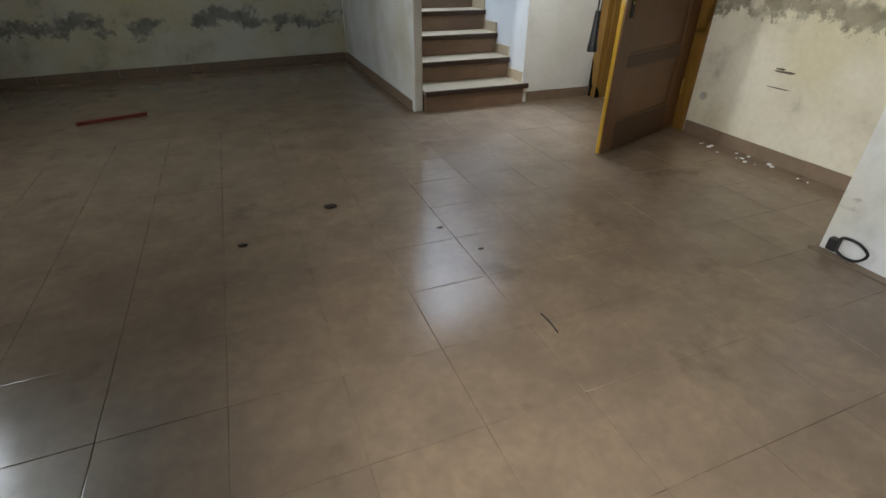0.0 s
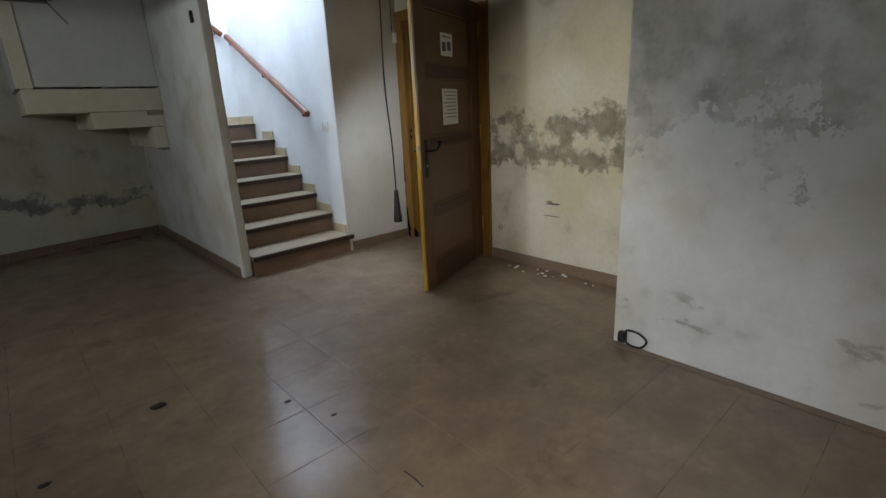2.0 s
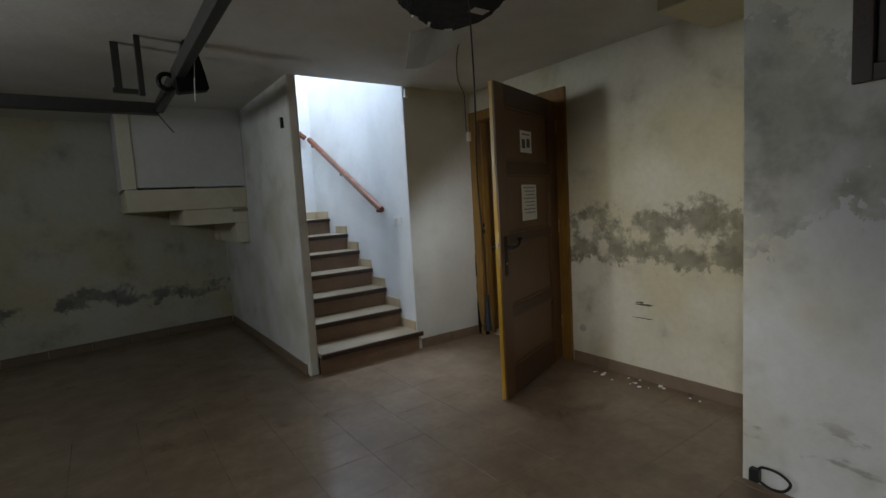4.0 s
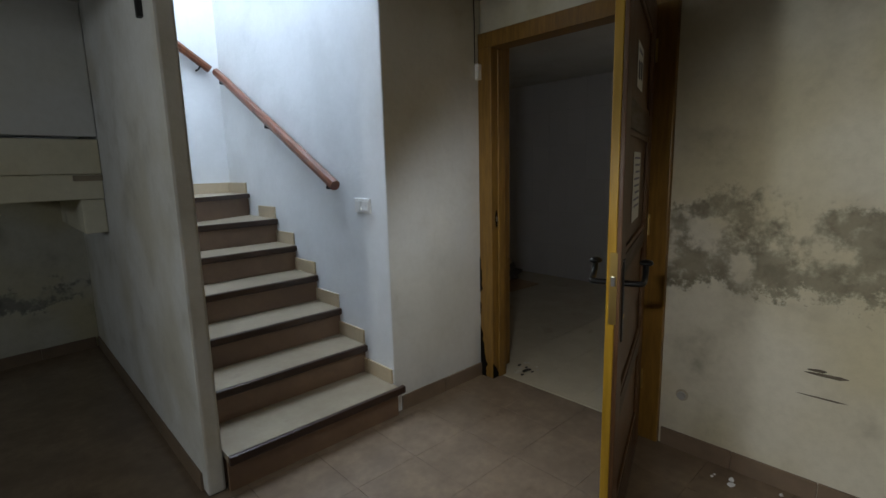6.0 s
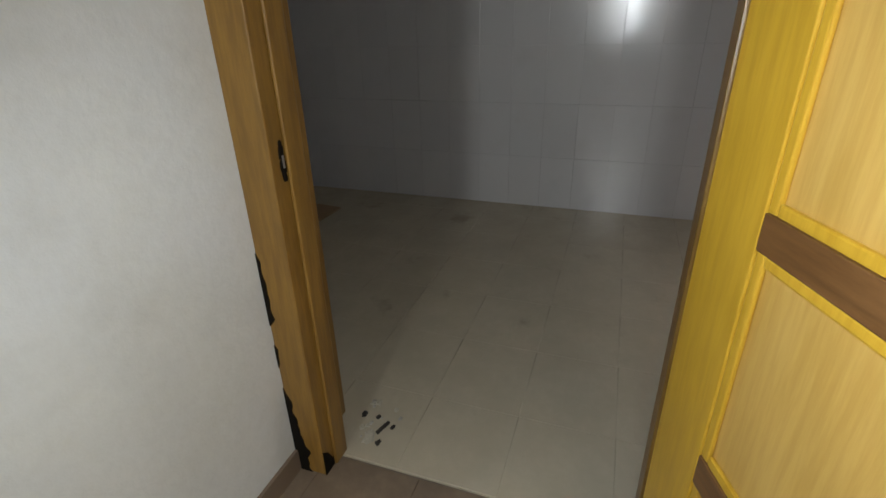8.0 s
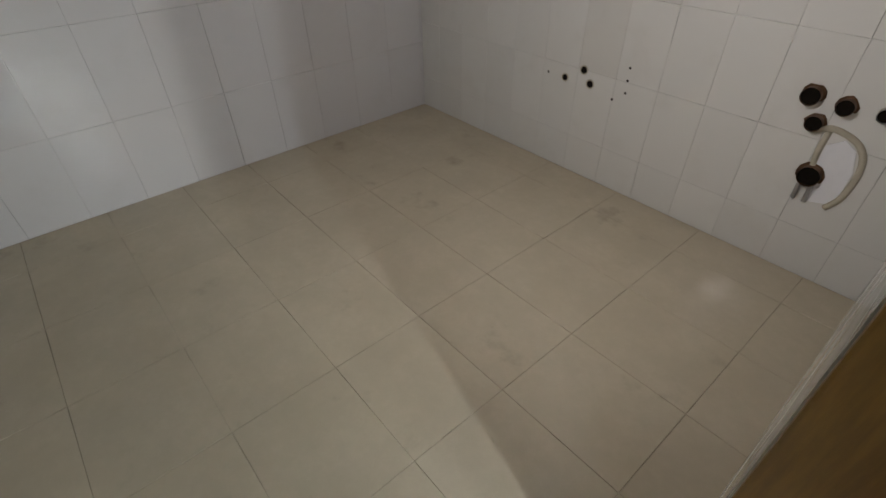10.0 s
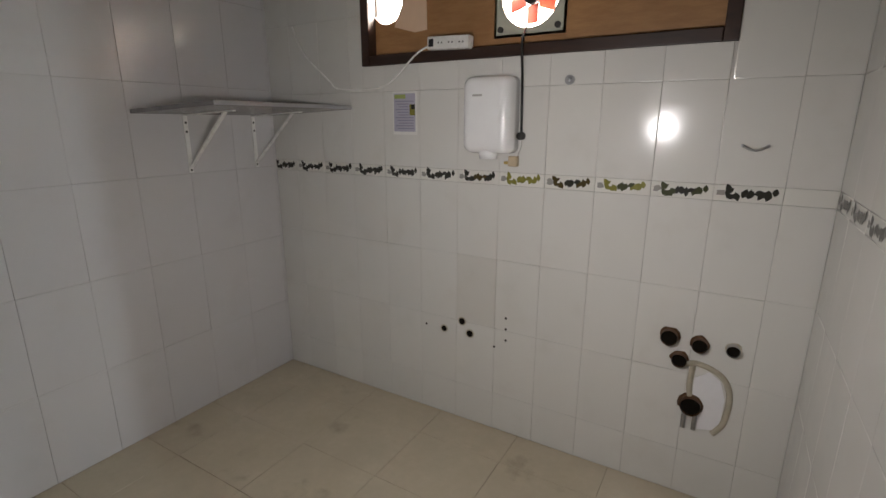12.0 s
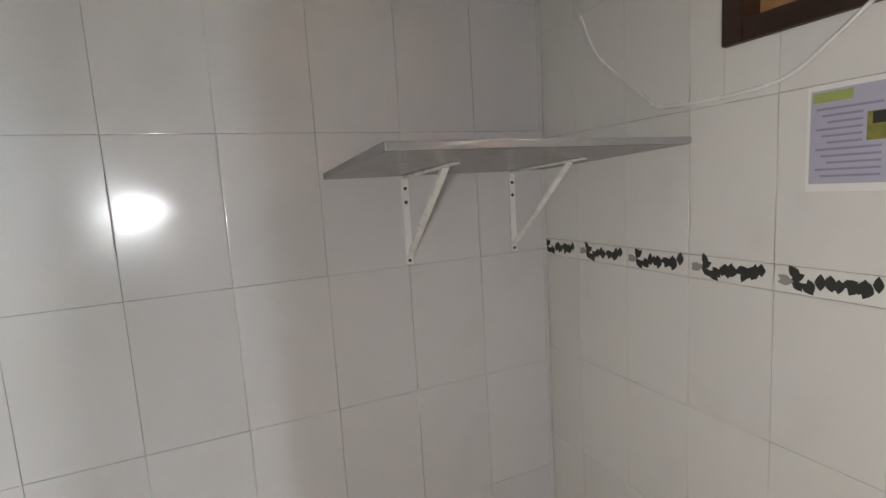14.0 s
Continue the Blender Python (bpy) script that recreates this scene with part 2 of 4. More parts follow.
M["cardboard"] = plain("cardboard", (0.30, 0.21, 0.12), 0.85, vary=0.2, scale=8)
M["rubble"] = plain("rubble", (0.40, 0.37, 0.32), 0.95, vary=0.35, scale=25)
M["fan_plate"] = plain("fan_plate", (0.50, 0.51, 0.42), 0.45, vary=0.1)
# peach tone holds the glow of light coming from behind
M["card"] = plain("card", (0.74, 0.54, 0.38), 0.8, vary=0.06, scale=12)
M["sack_dark"] = plain("sack_dark", (0.13, 0.115, 0.10), 0.9, vary=0.4, scale=12)
M["dirt"] = plain("dirt", (0.035, 0.028, 0.022), 0.9, vary=0.4)
M["gash"] = plain("gash", (0.13, 0.11, 0.08), 0.95, vary=0.4, scale=20)
M["cement"] = plain("cement", (0.46, 0.42, 0.33), 0.95, vary=0.25, scale=18)
M["gypsum"] = plain("gypsum", (0.78, 0.78, 0.80), 0.8, vary=0.06)
M["copper"] = plain("copper", (0.16, 0.09, 0.05), 0.55, 0.6, vary=0.4)
M["slate_shelf"] = plain("slate_shelf", (0.20, 0.19, 0.19), 0.22, vary=0.12, scale=14)


def glow(name, color, strength):
    n = Nodes(name)
    n.put(n.bsdf.inputs["Emission Color"], color)
    n.bsdf.inputs["Emission Strength"].default_value = strength
    return n.done(color, 0.6)


M["outside"] = glow("outside", (0.80, 0.90, 1.0), 5.0)
M["outside_warm"] = glow("outside_warm", (1.0, 0.95, 0.88), 7.0)
gm = Nodes("window_glass")
gm.bsdf.inputs["Transmission Weight"].default_value = 1.0
M["glass"] = gm.done((0.95, 0.97, 0.97), 0.05)


# ---- mesh helpers ----
def add_box(bm, lo, hi, bevel=0.0, m=None):
    lo, hi = [min(a, b) for a, b in zip(lo, hi)], [max(a, b) for a, b in zip(lo, hi)]
    made = bmesh.ops.create_cube(bm, size=1.0)["verts"]
    for v in made:
        v.co = Vector([lo[i] + (v.co[i] + 0.5) * (hi[i] - lo[i]) for i in range(3)])
    if bevel:
        edges = list({e for v in made for e in v.link_edges})
        made = bmesh.ops.bevel(bm, geom=edges, offset=bevel, segments=2, affect="EDGES", profile=0.6)["verts"]
    if m is not None:
        bmesh.ops.transform(bm, matrix=m, verts=[v for v in made if v.is_valid])
    return bm


def box(lo, hi, bevel=0.0):
    return add_box(bmesh.new(), lo, hi, bevel)


def add_rod(bm, a, b, r, seg=14, r2=None):
    a, b = Vector(a), Vector(b)
    m = Matrix.Translation((a + b) / 2) @ (b - a).to_track_quat("Z", "Y").to_matrix().to_4x4()
    bmesh.ops.create_cone(bm, cap_ends=True, segments=seg, radius1=r, radius2=r if r2 is None else r2, depth=(b - a).length, matrix=m)
    return bm


def rod(a, b, r, seg=14, r2=None):
    return add_rod(bmesh.new(), a, b, r, seg, r2)


def prism(points, z0, z1, bevel=0.0):
    """A plan polygon raised from z0 to z1."""
    bm = bmesh.new()
    face = bm.faces.new([bm.verts.new((x, y, z0)) for x, y in points])
    up = bmesh.ops.extrude_face_region(bm, geom=[face])
    bmesh.ops.translate(bm, vec=(0, 0, z1 - z0), verts=[v for v in up["geom"] if isinstance(v, bmesh.types.BMVert)])
    bmesh.ops.recalc_face_normals(bm, faces=bm.faces)
    if bevel:
        bmesh.ops.bevel(bm, geom=list(bm.edges), offset=bevel, segments=2, affect="EDGES")
    return bm


def curve_points(pts, steps=8):
    pts = [Vector(p) for p in pts]
    ext = [pts[0] * 2 - pts[1]] + pts + [pts[-1] * 2 - pts[-2]]
    out = []
    for i in range(1, len(ext) - 2):
        p0, p1, p2, p3 = ext[i - 1:i + 3]
        for k in range(steps):
            t = k / steps
            out.append(0.5 * (2 * p1 + (p2 - p0) * t + (2 * p0 - 5 * p1 + 4 * p2 - p3) * t * t + (3 * p1 - p0 - 3 * p2 + p3) * t ** 3))
    return out + [pts[-1]]


def cable(pts, r, seg=8, steps=8):
    line = curve_points(pts, steps)
    bm, rings = bmesh.new(), []
    for i, p in enumerate(line):
        way = (line[min(i + 1, len(line) - 1)] - line[max(i - 1, 0)]).normalized()
        side = way.orthogonal().normalized() if not rings else (last - way * last.dot(way)).normalized()
        last, up = side, way.cross(side)
        rings.append([bm.verts.new(p + r * (math.cos(a) * side + math.sin(a) * up)) for a in [2 * math.pi * k / seg for k in range(seg)]])
    for a, b in zip(rings, rings[1:]):
        for k in range(seg):
            bm.faces.new((a[k], a[(k + 1) % seg], b[(k + 1) % seg], b[k]))
    bm.faces.new(rings[0][::-1]), bm.faces.new(rings[-1])
    return bm


def lump(size, seed, detail=2, rough=0.35):
    bm = bmesh.new()
    bmesh.ops.create_icosphere(bm, subdivisions=detail, radius=1.0)
    for v in bm.verts:
        v.co *= 1 + rough * noise.noise(v.co * 1.7 + Vector((seed, seed * 2.3, 0)))
        v.co = Vector(v.co[i] * size[i] for i in range(3))
        v.co.z = max(v.co.z, -size[2] * 0.5)
    return bm


def link(name, bm, mat, smooth=False):
    me = bpy.data.meshes.new(name)
    bmesh.ops.recalc_face_normals(bm, faces=bm.faces)
    bm.to_mesh(me), bm.free()
    me.materials.append(mat)
    if smooth:
        me.shade_smooth()
    return new(name, me)


def part(name, bm, mat, parent, label="", smooth=False):
    ob = link(name, bm, mat, smooth)
    ob.parent = parent
    return tagged(ob, label)


def thing(name, m, label, category, group="", kind=""):
    ob = new(name)
    ob.matrix_world = m if isinstance(m, Matrix) else Matrix.Translation(m)
    ob.empty_display_size = 0.1
    return tagged(ob, label, category, group, kind)


def setting(name, bm, mat, label, category="wall"):
    return tagged(link(name, bm, mat), label, category, kind="structure")


def joined(*boxes):
    bm = bmesh.new()
    for lo, hi in boxes:
        add_box(bm, lo, hi)
    return bm


# ---- plan in metres ----
CEIL = 2.34
XE = -0.755                      # east wall of the basement, by the window
YS, PIER = -6.5, -2.74          # south wall, where the east wall steps out
ST_L, ST_R, ST_IN = -1.755, -0.74, -1.68
ST_Y = 2.23                     # wall behind the stairs
R2X0, R2X1, R2Y0, R2Y1 = 0.26, 2.765, -2.595, 2.4
TOP = 4.4
RISE = 0.172

# floors
setting("floor_basement", box((XW - 0.2, YS - 0.2, -0.15), (0.07, 3.0, -0.004)), M["grout"], "dark joints between worn brown floor tiles", "floor")
setting("floor_washroom", box((0.072, R2Y0 - 0.2, -0.15), (R2X1 + 0.2, R2Y1 + 0.2, -0.004)), M["grout_beige"], "dark joints between beige floor tiles", "floor")

# walls of the basement
setting("wall_door", joined(((0, PIER - 0.02, 0), (R2X0 - 0.012, -1.17, CEIL)), ((0, -1.17, 2.15), (R2X0 - 0.012, 0, CEIL))), M["plaster_door_wall"], "yellowed plaster wall with a band of grey damp and flaking paint")
setting("wall_stair_east", box((ST_R, 0, 0), (R2X0 - 0.012, ST_Y + 0.2, TOP)), M["plaster_grey"], "greyish white plaster wall between the stairs and the door")
ewin = (-3.99, -3.10, 1.655, 2.24)
setting("wall_east", joined(((XE, ewin[1], 0), (0.25, PIER, CEIL)), ((XE, YS, 0), (XE + 0.3, ewin[0], CEIL)), ((XE, ewin[0], 0), (XE + 0.3, ewin[1], ewin[2])), ((XE, ewin[0], ewin[3]), (XE + 0.3, ewin[1], CEIL))), M["plaster_east"], "white plaster wall with grey mould stains and flaking patches")
wwin = (-1.04, -0.56, 1.66, 2.10)
setting("wall_west", joined(((XW - 0.2, YS, 0), (XW, wwin[0], CEIL)), ((XW - 0.2, wwin[1], 0), (XW, 2.8, CEIL)), ((XW - 0.2, wwin[0], 0), (XW, wwin[1], wwin[2])), ((XW - 0.2, wwin[0], wwin[3]), (XW, wwin[1], CEIL))), M["plaster_back"], "stained plaster wall with a high window")
setting("wall_south", box((XW, YS - 0.2, 0), (0.25, YS, CEIL)), M["plaster_back"], "plain stained plaster wall")
setting("wall_north", prism([(ST_L, 2.645), (XW, 2.176), (XW, 2.376), (ST_L, 2.85)], 0, CEIL), M["plaster_back"], "damp plaster wall with dark mould and yellowed paint")
setting("wall_stair_west", box((ST_L, 0.0, 0), (ST_IN, 2.65, TOP), 0.012), M["plaster_side"], "thin plaster wall beside the stairs")
setting("ceiling_basement", joined(((XW - 0.2, YS - 0.2, CEIL), (R2X0, 0.0, CEIL + 0.2)), ((XW - 0.2, 0.0, CEIL), (ST_L, 1.45, CEIL + 0.2)), ((XW - 0.2, 1.45, CEIL), (-2.76, 2.9, CEIL + 0.2))), M["ceiling_paint"], "dull white painted ceiling", "ceiling")
setting("ceiling_beam", box((-0.55, PIER, 2.235), (-0.002, -2.24, CEIL - 0.002), 0.006), M["plaster_soffit"], "cream painted boxed beam under the ceiling", "beam")

# stairwell above the ceiling
setting("wall_stairwell", joined(((ST_L, -0.2, CEIL + 0.2), (ST_R, 0.0, TOP)), ((ST_L, ST_Y, 1.0), (ST_R, ST_Y + 0.2, TOP)), ((-2.76, ST_Y, 1.62), (ST_L - 0.001, ST_Y + 0.2, TOP)), ((-4.2, 1.25, CEIL + 0.21), (ST_L, 1.45, TOP)), ((-4.2, ST_Y, CEIL + 0.21), (-2.761, ST_Y + 0.2, TOP)), ((-4.4, 1.25, CEIL + 0.21), (-4.2, ST_Y + 0.2, TOP))), M["stair_paint"], "bright white stairwell walls")
setting("wall_stair_lining", joined(((ST_R - 0.004, 0.004, 0.0), (ST_R - 0.001, ST_Y, TOP)), ((ST_IN + 0.001, 0.03, 0.0), (ST_IN + 0.004, 1.44, TOP))), M["stair_paint"], "clean white paint on the stairwell walls")
setting("ceiling_stairwell", joined(((-4.4, -0.2, TOP), (ST_R, ST_Y + 0.2, TOP + 0.15))), M["stair_paint"], "white stairwell ceiling", "ceiling")

# underside of the upper flight
soffit = thing("stair_underside", (-2.2, 1.45, 1.0), "cream plastered stepped underside of the upper stair flight", "staircase", kind="structure")
for name, lo, hi, mat in (("side_panel", (-2.76, 1.452, 1.60), (ST_L - 0.002, 1.50, CEIL + 0.3), "plaster_grey"), ("corner_strip", (-2.802, 1.438, 1.586), (-2.69, 1.4515, CEIL - 0.002), "plaster_soffit"), ("end_panel", (-2.80, 1.452, 1.60), (-2.762, 2.70, CEIL - 0.002), "plaster_grey"), ("step_underside", (-2.78, 1.455, 1.385), (ST_L - 0.002, 2.68, 1.585), "plaster_soffit"),
                          ("step_underside", (-2.34, 1.475, 1.235), (ST_L - 0.002, 2.68, 1.384), "plaster_soffit"), ("step_underside", (-1.875, 1.49, 1.03), (ST_L - 0.002, 2.68, 1.234), "plaster_soffit")):
    ob = part(name, box(lo, hi, 0.008), M[mat], soffit)
    ob.matrix_parent_inverse = soffit.matrix_world.inverted()

# walls of the washroom
rwin = (0.59, 2.115, 1.69, 2.24)
setting("wall_washroom_south", joined(((R2X0 - 0.25, R2Y0 - 0.25, 0), (rwin[0], R2Y0 - 0.008, CEIL)), ((rwin[1], R2Y0 - 0.25, 0), (R2X1 + 0.2, R2Y0 - 0.008, CEIL)), ((rwin[0], R2Y0 - 0.25, 0), (rwin[1], R2Y0 - 0.008, rwin[2])), ((rwin[0], R2Y0 - 0.25, rwin[3]), (rwin[1], R2Y0 - 0.008, CEIL))), M["grout_white"], "pale grout behind glazed cream wall tiles")
setting("wall_washroom_east", box((R2X1 + 0.008, R2Y0, 0), (R2X1 + 0.2, R2Y1 + 0.2, CEIL)), M["grout_white"], "pale grout behind glazed white wall tiles")
setting("wall_washroom_west", joined(((R2X0 - 0.012, R2Y0, 0), (R2X0 - 0.008, -1.19, CEIL)), ((R2X0 - 0.012, -1.19, 2.16), (R2X0 - 0.008, 0.02, CEIL)), ((R2X0 - 0.012, 0.02, 0), (R2X0 - 0.008, R2Y1, CEIL))), M["grout_white"], "pale grout behind glazed tiles beside the door")
setting("wall_washroom_north", box((R2X0 - 0.2, R2Y1, 0), (R2X1 + 0.2, R2Y1 + 0.2, CEIL)), M["plaster_grey"], "plain pale wall")
setting("ceiling_washroom", box((R2X0 + 0.002, R2Y0 - 0.25, CEIL), (R2X1 + 0.2, R2Y1 + 0.2, CEIL + 0.2)), M["ceiling_paint"], "plain white ceiling", "ceiling")


# ---- baseboards ----
def baseboard(points, label):
    root = thing("baseboard", (*points[0], 0), label, "baseboard", kind="structure")
    for (x0, y0), (x1, y1) in zip(points, points[1:]):
        a, b = Vector((x0, y0, 0)), Vector((x1, y1, 0))
        count = max(1, round((b - a).length / 0.34))
        step = (b - a) / count
        side = Vector((-step.y, step.x, 0)).normalized() * 0.011
        for i in range(count):
            p, q = a + step * i, a + step * (i + 1) - step.normalized() * 0.003
            bm = prism([tuple(v.xy) for v in (p, q, q + side, p + side)], 0.0, 0.085 + random.uniform(-0.002, 0.002))
            ob = part("baseboard_tile", bm, M["baseboard"], root)
            ob.matrix_parent_inverse = root.matrix_world.inverted()


baseboard([(0, -1.18), (0, PIER)][::-1], "worn brown tile baseboard along the plaster wall")
tagged(link("floor_strip", box((XE - 0.05, -6.4, 0.0005), (XE - 0.001, PIER + 0.02, 0.006), 0.002), M["baseboard"]), "low dark brown strip along the foot of the white wall", "trim", kind="structure")
baseboard([(-0.02, 0), (ST_R + 0.04, 0)], "brown tile baseboard between the door and the stairs")
baseboard([(ST_L, 2.62), (ST_L, 0.06)][::-1], "brown tile baseboard beside the stair wall")
baseboard([(-1.78, 2.63), (XW + 0.02, 2.174)], "stained brown tile baseboard along the damp wall")

# ---- staircase ----
NOSE = [-0.06, 0.245, 0.512, 0.785, 1.06, 1.328]
stairs = thing("staircase", (ST_R, 0, 0), "cream stone stairs with dark nosings and brown risers", "staircase", kind="structure")


def stair_part(name, bm, mat):
    ob = part(name, bm, M[mat], stairs)
    ob.matrix_parent_inverse = stairs.matrix_world.inverted()
    return ob


for i, y in enumerate(NOSE):
    z, y1 = RISE * (i + 1), (NOSE + [1.60])[i + 1]
    xr = ST_R + 0.03 if i == 0 else ST_R - 0.006
    stair_part("riser", box((ST_IN + 0.006, y + 0.03, z - RISE), (ST_R - 0.006, y + 0.05, z - 0.032)), "riser_brown")
    stair_part("tread", box((ST_IN + 0.006, y + 0.022, z - 0.032), (ST_R - 0.006, y1 + 0.05, z), 0.002), "tread_cream")
    stair_part("nosing", box((ST_IN + 0.006, y, z - 0.042), (xr, y + 0.028, z - 0.0005), 0.008), "nosing_dark")
    stair_part("skirting_tile", box((ST_R - 0.016, max(y + 0.03, 0.012), z), (ST_R - 0.0045, y1 + 0.045, z + 0.085), 0.002), "skirting_cream")
stair_part("core", prism([(ST_IN + 0.005, 0.05), (ST_R - 0.006, 0.05), (ST_R - 0.006, 0.3), (ST_IN + 0.005, 0.3)], 0, 0.13), "riser_brown")


def slanted(a, b, depth):
    """Plan quad along the line a to b, with depth to its left."""
    a, b = Vector(a), Vector(b)
    s = Vector((-(b - a).y, (b - a).x)).normalized() * depth
    return [tuple(a), tuple(b), tuple(b + s), tuple(a + s)]


# winders that turn towards the west
A7, B7, A8, B8 = (ST_R - 0.006, 1.845), (ST_IN + 0.006, 1.40), (-1.21, ST_Y - 0.004), (ST_IN + 0.004, 1.47)
stair_part("tread", prism([(A7[0], 1.85), (A7[0], ST_Y - 0.004), A8, B8, B7], RISE * 7 - 0.032, RISE * 7), "tread_cream")
stair_part("riser", prism(slanted(A7, B7, -0.02), RISE * 6, RISE * 7 - 0.032), "riser_brown")
stair_part("nosing", prism(slanted(A7, B7, 0.026), RISE * 7 - 0.034, RISE * 7 - 0.001), "nosing_dark")
stair_part("tread", prism([(ST_IN + 0.006, 1.61), (A7[0], 1.61), (A7[0], 1.95), (ST_IN + 0.006, 1.5)], RISE * 6 - 0.030, RISE * 6 - 0.001), "tread_cream")
stair_part("tread", prism([A8, (-1.9, ST_Y - 0.004), (-1.9, 1.46), B8], RISE * 8 - 0.032, RISE * 8), "tread_cream")
stair_part("riser", prism(slanted(A8, B8, -0.02), RISE * 7, RISE * 8 - 0.032), "riser_brown")
stair_part("nosing", prism(slanted(A8, B8, 0.026), RISE * 8 - 0.034, RISE * 8 - 0.001), "nosing_dark")
for k in range(9, 12):
    x = -1.9 - (k - 9) * 0.28
    stair_part("tread", box((x - 0.30, 1.502, RISE * k - 0.032), (x, ST_Y - 0.004, RISE * k)), "tread_cream")
    stair_part("riser", box((x - 0.05, 1.502, RISE * (k - 1)), (x - 0.03, ST_Y - 0.004, RISE * k - 0.032)), "riser_brown")
stair_part("skirting_tile", box((ST_R - 0.016, 1.86, RISE * 7), (ST_R - 0.0045, ST_Y - 0.002, RISE * 7 + 0.085)), "skirting_cream")
stair_part("skirting_tile", box((-1.20, ST_Y - 0.013, RISE * 7), (ST_R - 0.018, ST_Y - 0.001, RISE * 7 + 0.085)), "skirting_cream")
stair_part("skirting_tile", box((-1.75, ST_Y - 0.013, RISE * 8), (-1.205, ST_Y - 0.001, RISE * 8 + 0.085)), "skirting_cream")


# ---- handrails ----
def handrail(a, b, wall, label):
    a, b, wall = Vector(a), Vector(b), Vector(wall)
    root = thing("handrail", a, label, "handrail", "handrails on the stair walls")
    inv = root.matrix_world.inverted()
    way = (b - a).normalized()
    side = wall.cross(way).normalized()
    bm = bmesh.new()
    outline = [(-0.026, -0.022), (-0.030, 0.0), (-0.022, 0.020), (0.0, 0.028), (0.022, 0.020), (0.030, 0.0), (0.026, -0.022), (0.014, -0.032), (-0.014, -0.032)]
    ends = [[bm.verts.new(p + wall * u + side * v) for u, v in outline] for p in (a, b)]
    for k in range(len(outline)):
        j = (k + 1) % len(outline)
        bm.faces.new((ends[0][k], ends[0][j], ends[1][j], ends[1][k]))
    bm.faces.new(ends[0][::-1]), bm.faces.new(ends[1])
    part("rail", bm, M["handrail_wood"], root).matrix_parent_inverse = inv
    for f in (0.04, 0.5, 0.95):
        p = a + (b - a) * f - side * 0.03
        bm = rod(p, p - side * 0.03, 0.007)
        add_rod(bm, p - side * 0.03, p - side * 0.035 + wall * 0.045, 0.007)
        part("bracket", bm, M["black_metal"], root, "black metal bracket").matrix_parent_inverse = inv


handrail((ST_R - 0.05, 0.43, 1.285), (ST_R - 0.05, 2.16, 2.18), (1, 0, 0), "polished reddish wood handrail on the white stair wall")
handrail((-0.83, ST_Y - 0.05, 2.20), (-2.2, ST_Y - 0.05, 3.15), (0, 1, 0), "polished reddish wood handrail on the upper stair wall")

# ---- light switch and small boxes ----
sw = thing("light_switch", (ST_R - 0.004, 0.217, 1.170), "white double light switch on the stair wall", "switch")
part("plate", box((-0.010, -0.074, -0.041), (0, 0.074, 0.041), 0.003), M["white_plastic"], sw)
for y in (-0.035, 0.035):
    part("rocker", box((-0.015, y - 0.026, -0.027), (-0.009, y + 0.026, 0.027), 0.002), M["white_plastic"], sw)
tagged(link("detector_box", box((-0.735, -0.035, 2.245), (-0.695, -0.001, 2.315), 0.005), M["white_plastic"]), "small white plastic detector under the ceiling", "sensor")
tagged(link("contact_box", box((-0.05, -0.03, 1.885), (-0.006, -0.001, 1.975), 0.004), M["white_plastic"]), "small white contact box beside the door frame", "sensor")
tagged(link("wall_box", box((ST_L - 0.02, 0.13, 1.965), (ST_L - 0.0005, 0.165, 2.045), 0.004), M["black_plastic"]), "small black box on the stair wall", "sensor")

# ---- door frame ----
frame_root = thing("door_frame", (0, -0.585, 0), "dark varnished wooden door frame with rotten foot", "door frame", kind="structure")
inv = frame_root.matrix_world.inverted()
for name, lo, hi in (("jamb", (-0.022, -0.105, 0), (0.10, -0.001, 2.06)), ("jamb", (-0.022, -1.169, 0), (0.10, -1.06, 2.06)), ("head", (-0.0225, -1.169, 2.06), (0.1005, -0.001, 2.149)),
                     ("stop", (0.03, -0.118, 0), (0.098, -0.106, 2.05)), ("stop", (0.03, -1.059, 0), (0.098, -1.047, 2.05)), ("lining", (0.101, -1.168, 0), (R2X0 - 0.002, -1.15, 2.148)), ("lining", (0.101, -0.02, 0), (R2X0 - 0.002, -0.002, 2.148))):
    part(name, box(lo, hi, 0.005), M["wood_frame"], frame_root).matrix_parent_inverse = inv


def rotten(z0, z1, low, high, seed):
    """A ragged strip of rotten wood on the jamb's face, from its outer edge inwards, low wide at the foot and high wide at the top."""
    count = max(6, int((z1 - z0) / 0.012))
    pts = []
    for k in range(count + 1):
        f = k / count
        w = (low + (high - low) * f) * (1 + 0.55 * noise.noise(Vector((seed, f * (z1 - z0) * 26, 0)))) * min(1, 8 * (1 - f) + 0.15) * (1 if z0 < 0.01 else min(1, 8 * f + 0.15))
        pts.append((z0 + (z1 - z0) * f, w))
    bm = prism([(0.001, z) for z, _ in pts] + [(-w, z) for z, w in pts[::-1]], 0, 0.0032)
    bmesh.ops.transform(bm, matrix=Matrix(((0, 0, -1, -0.0205), (1, 0, 0, -0.002), (0, 1, 0, 0), (0, 0, 0, 1))), verts=bm.verts)
    part("rotten_patch", bm, M["rot_and_hole_shade"], frame_root, "black rotten wood").matrix_parent_inverse = inv


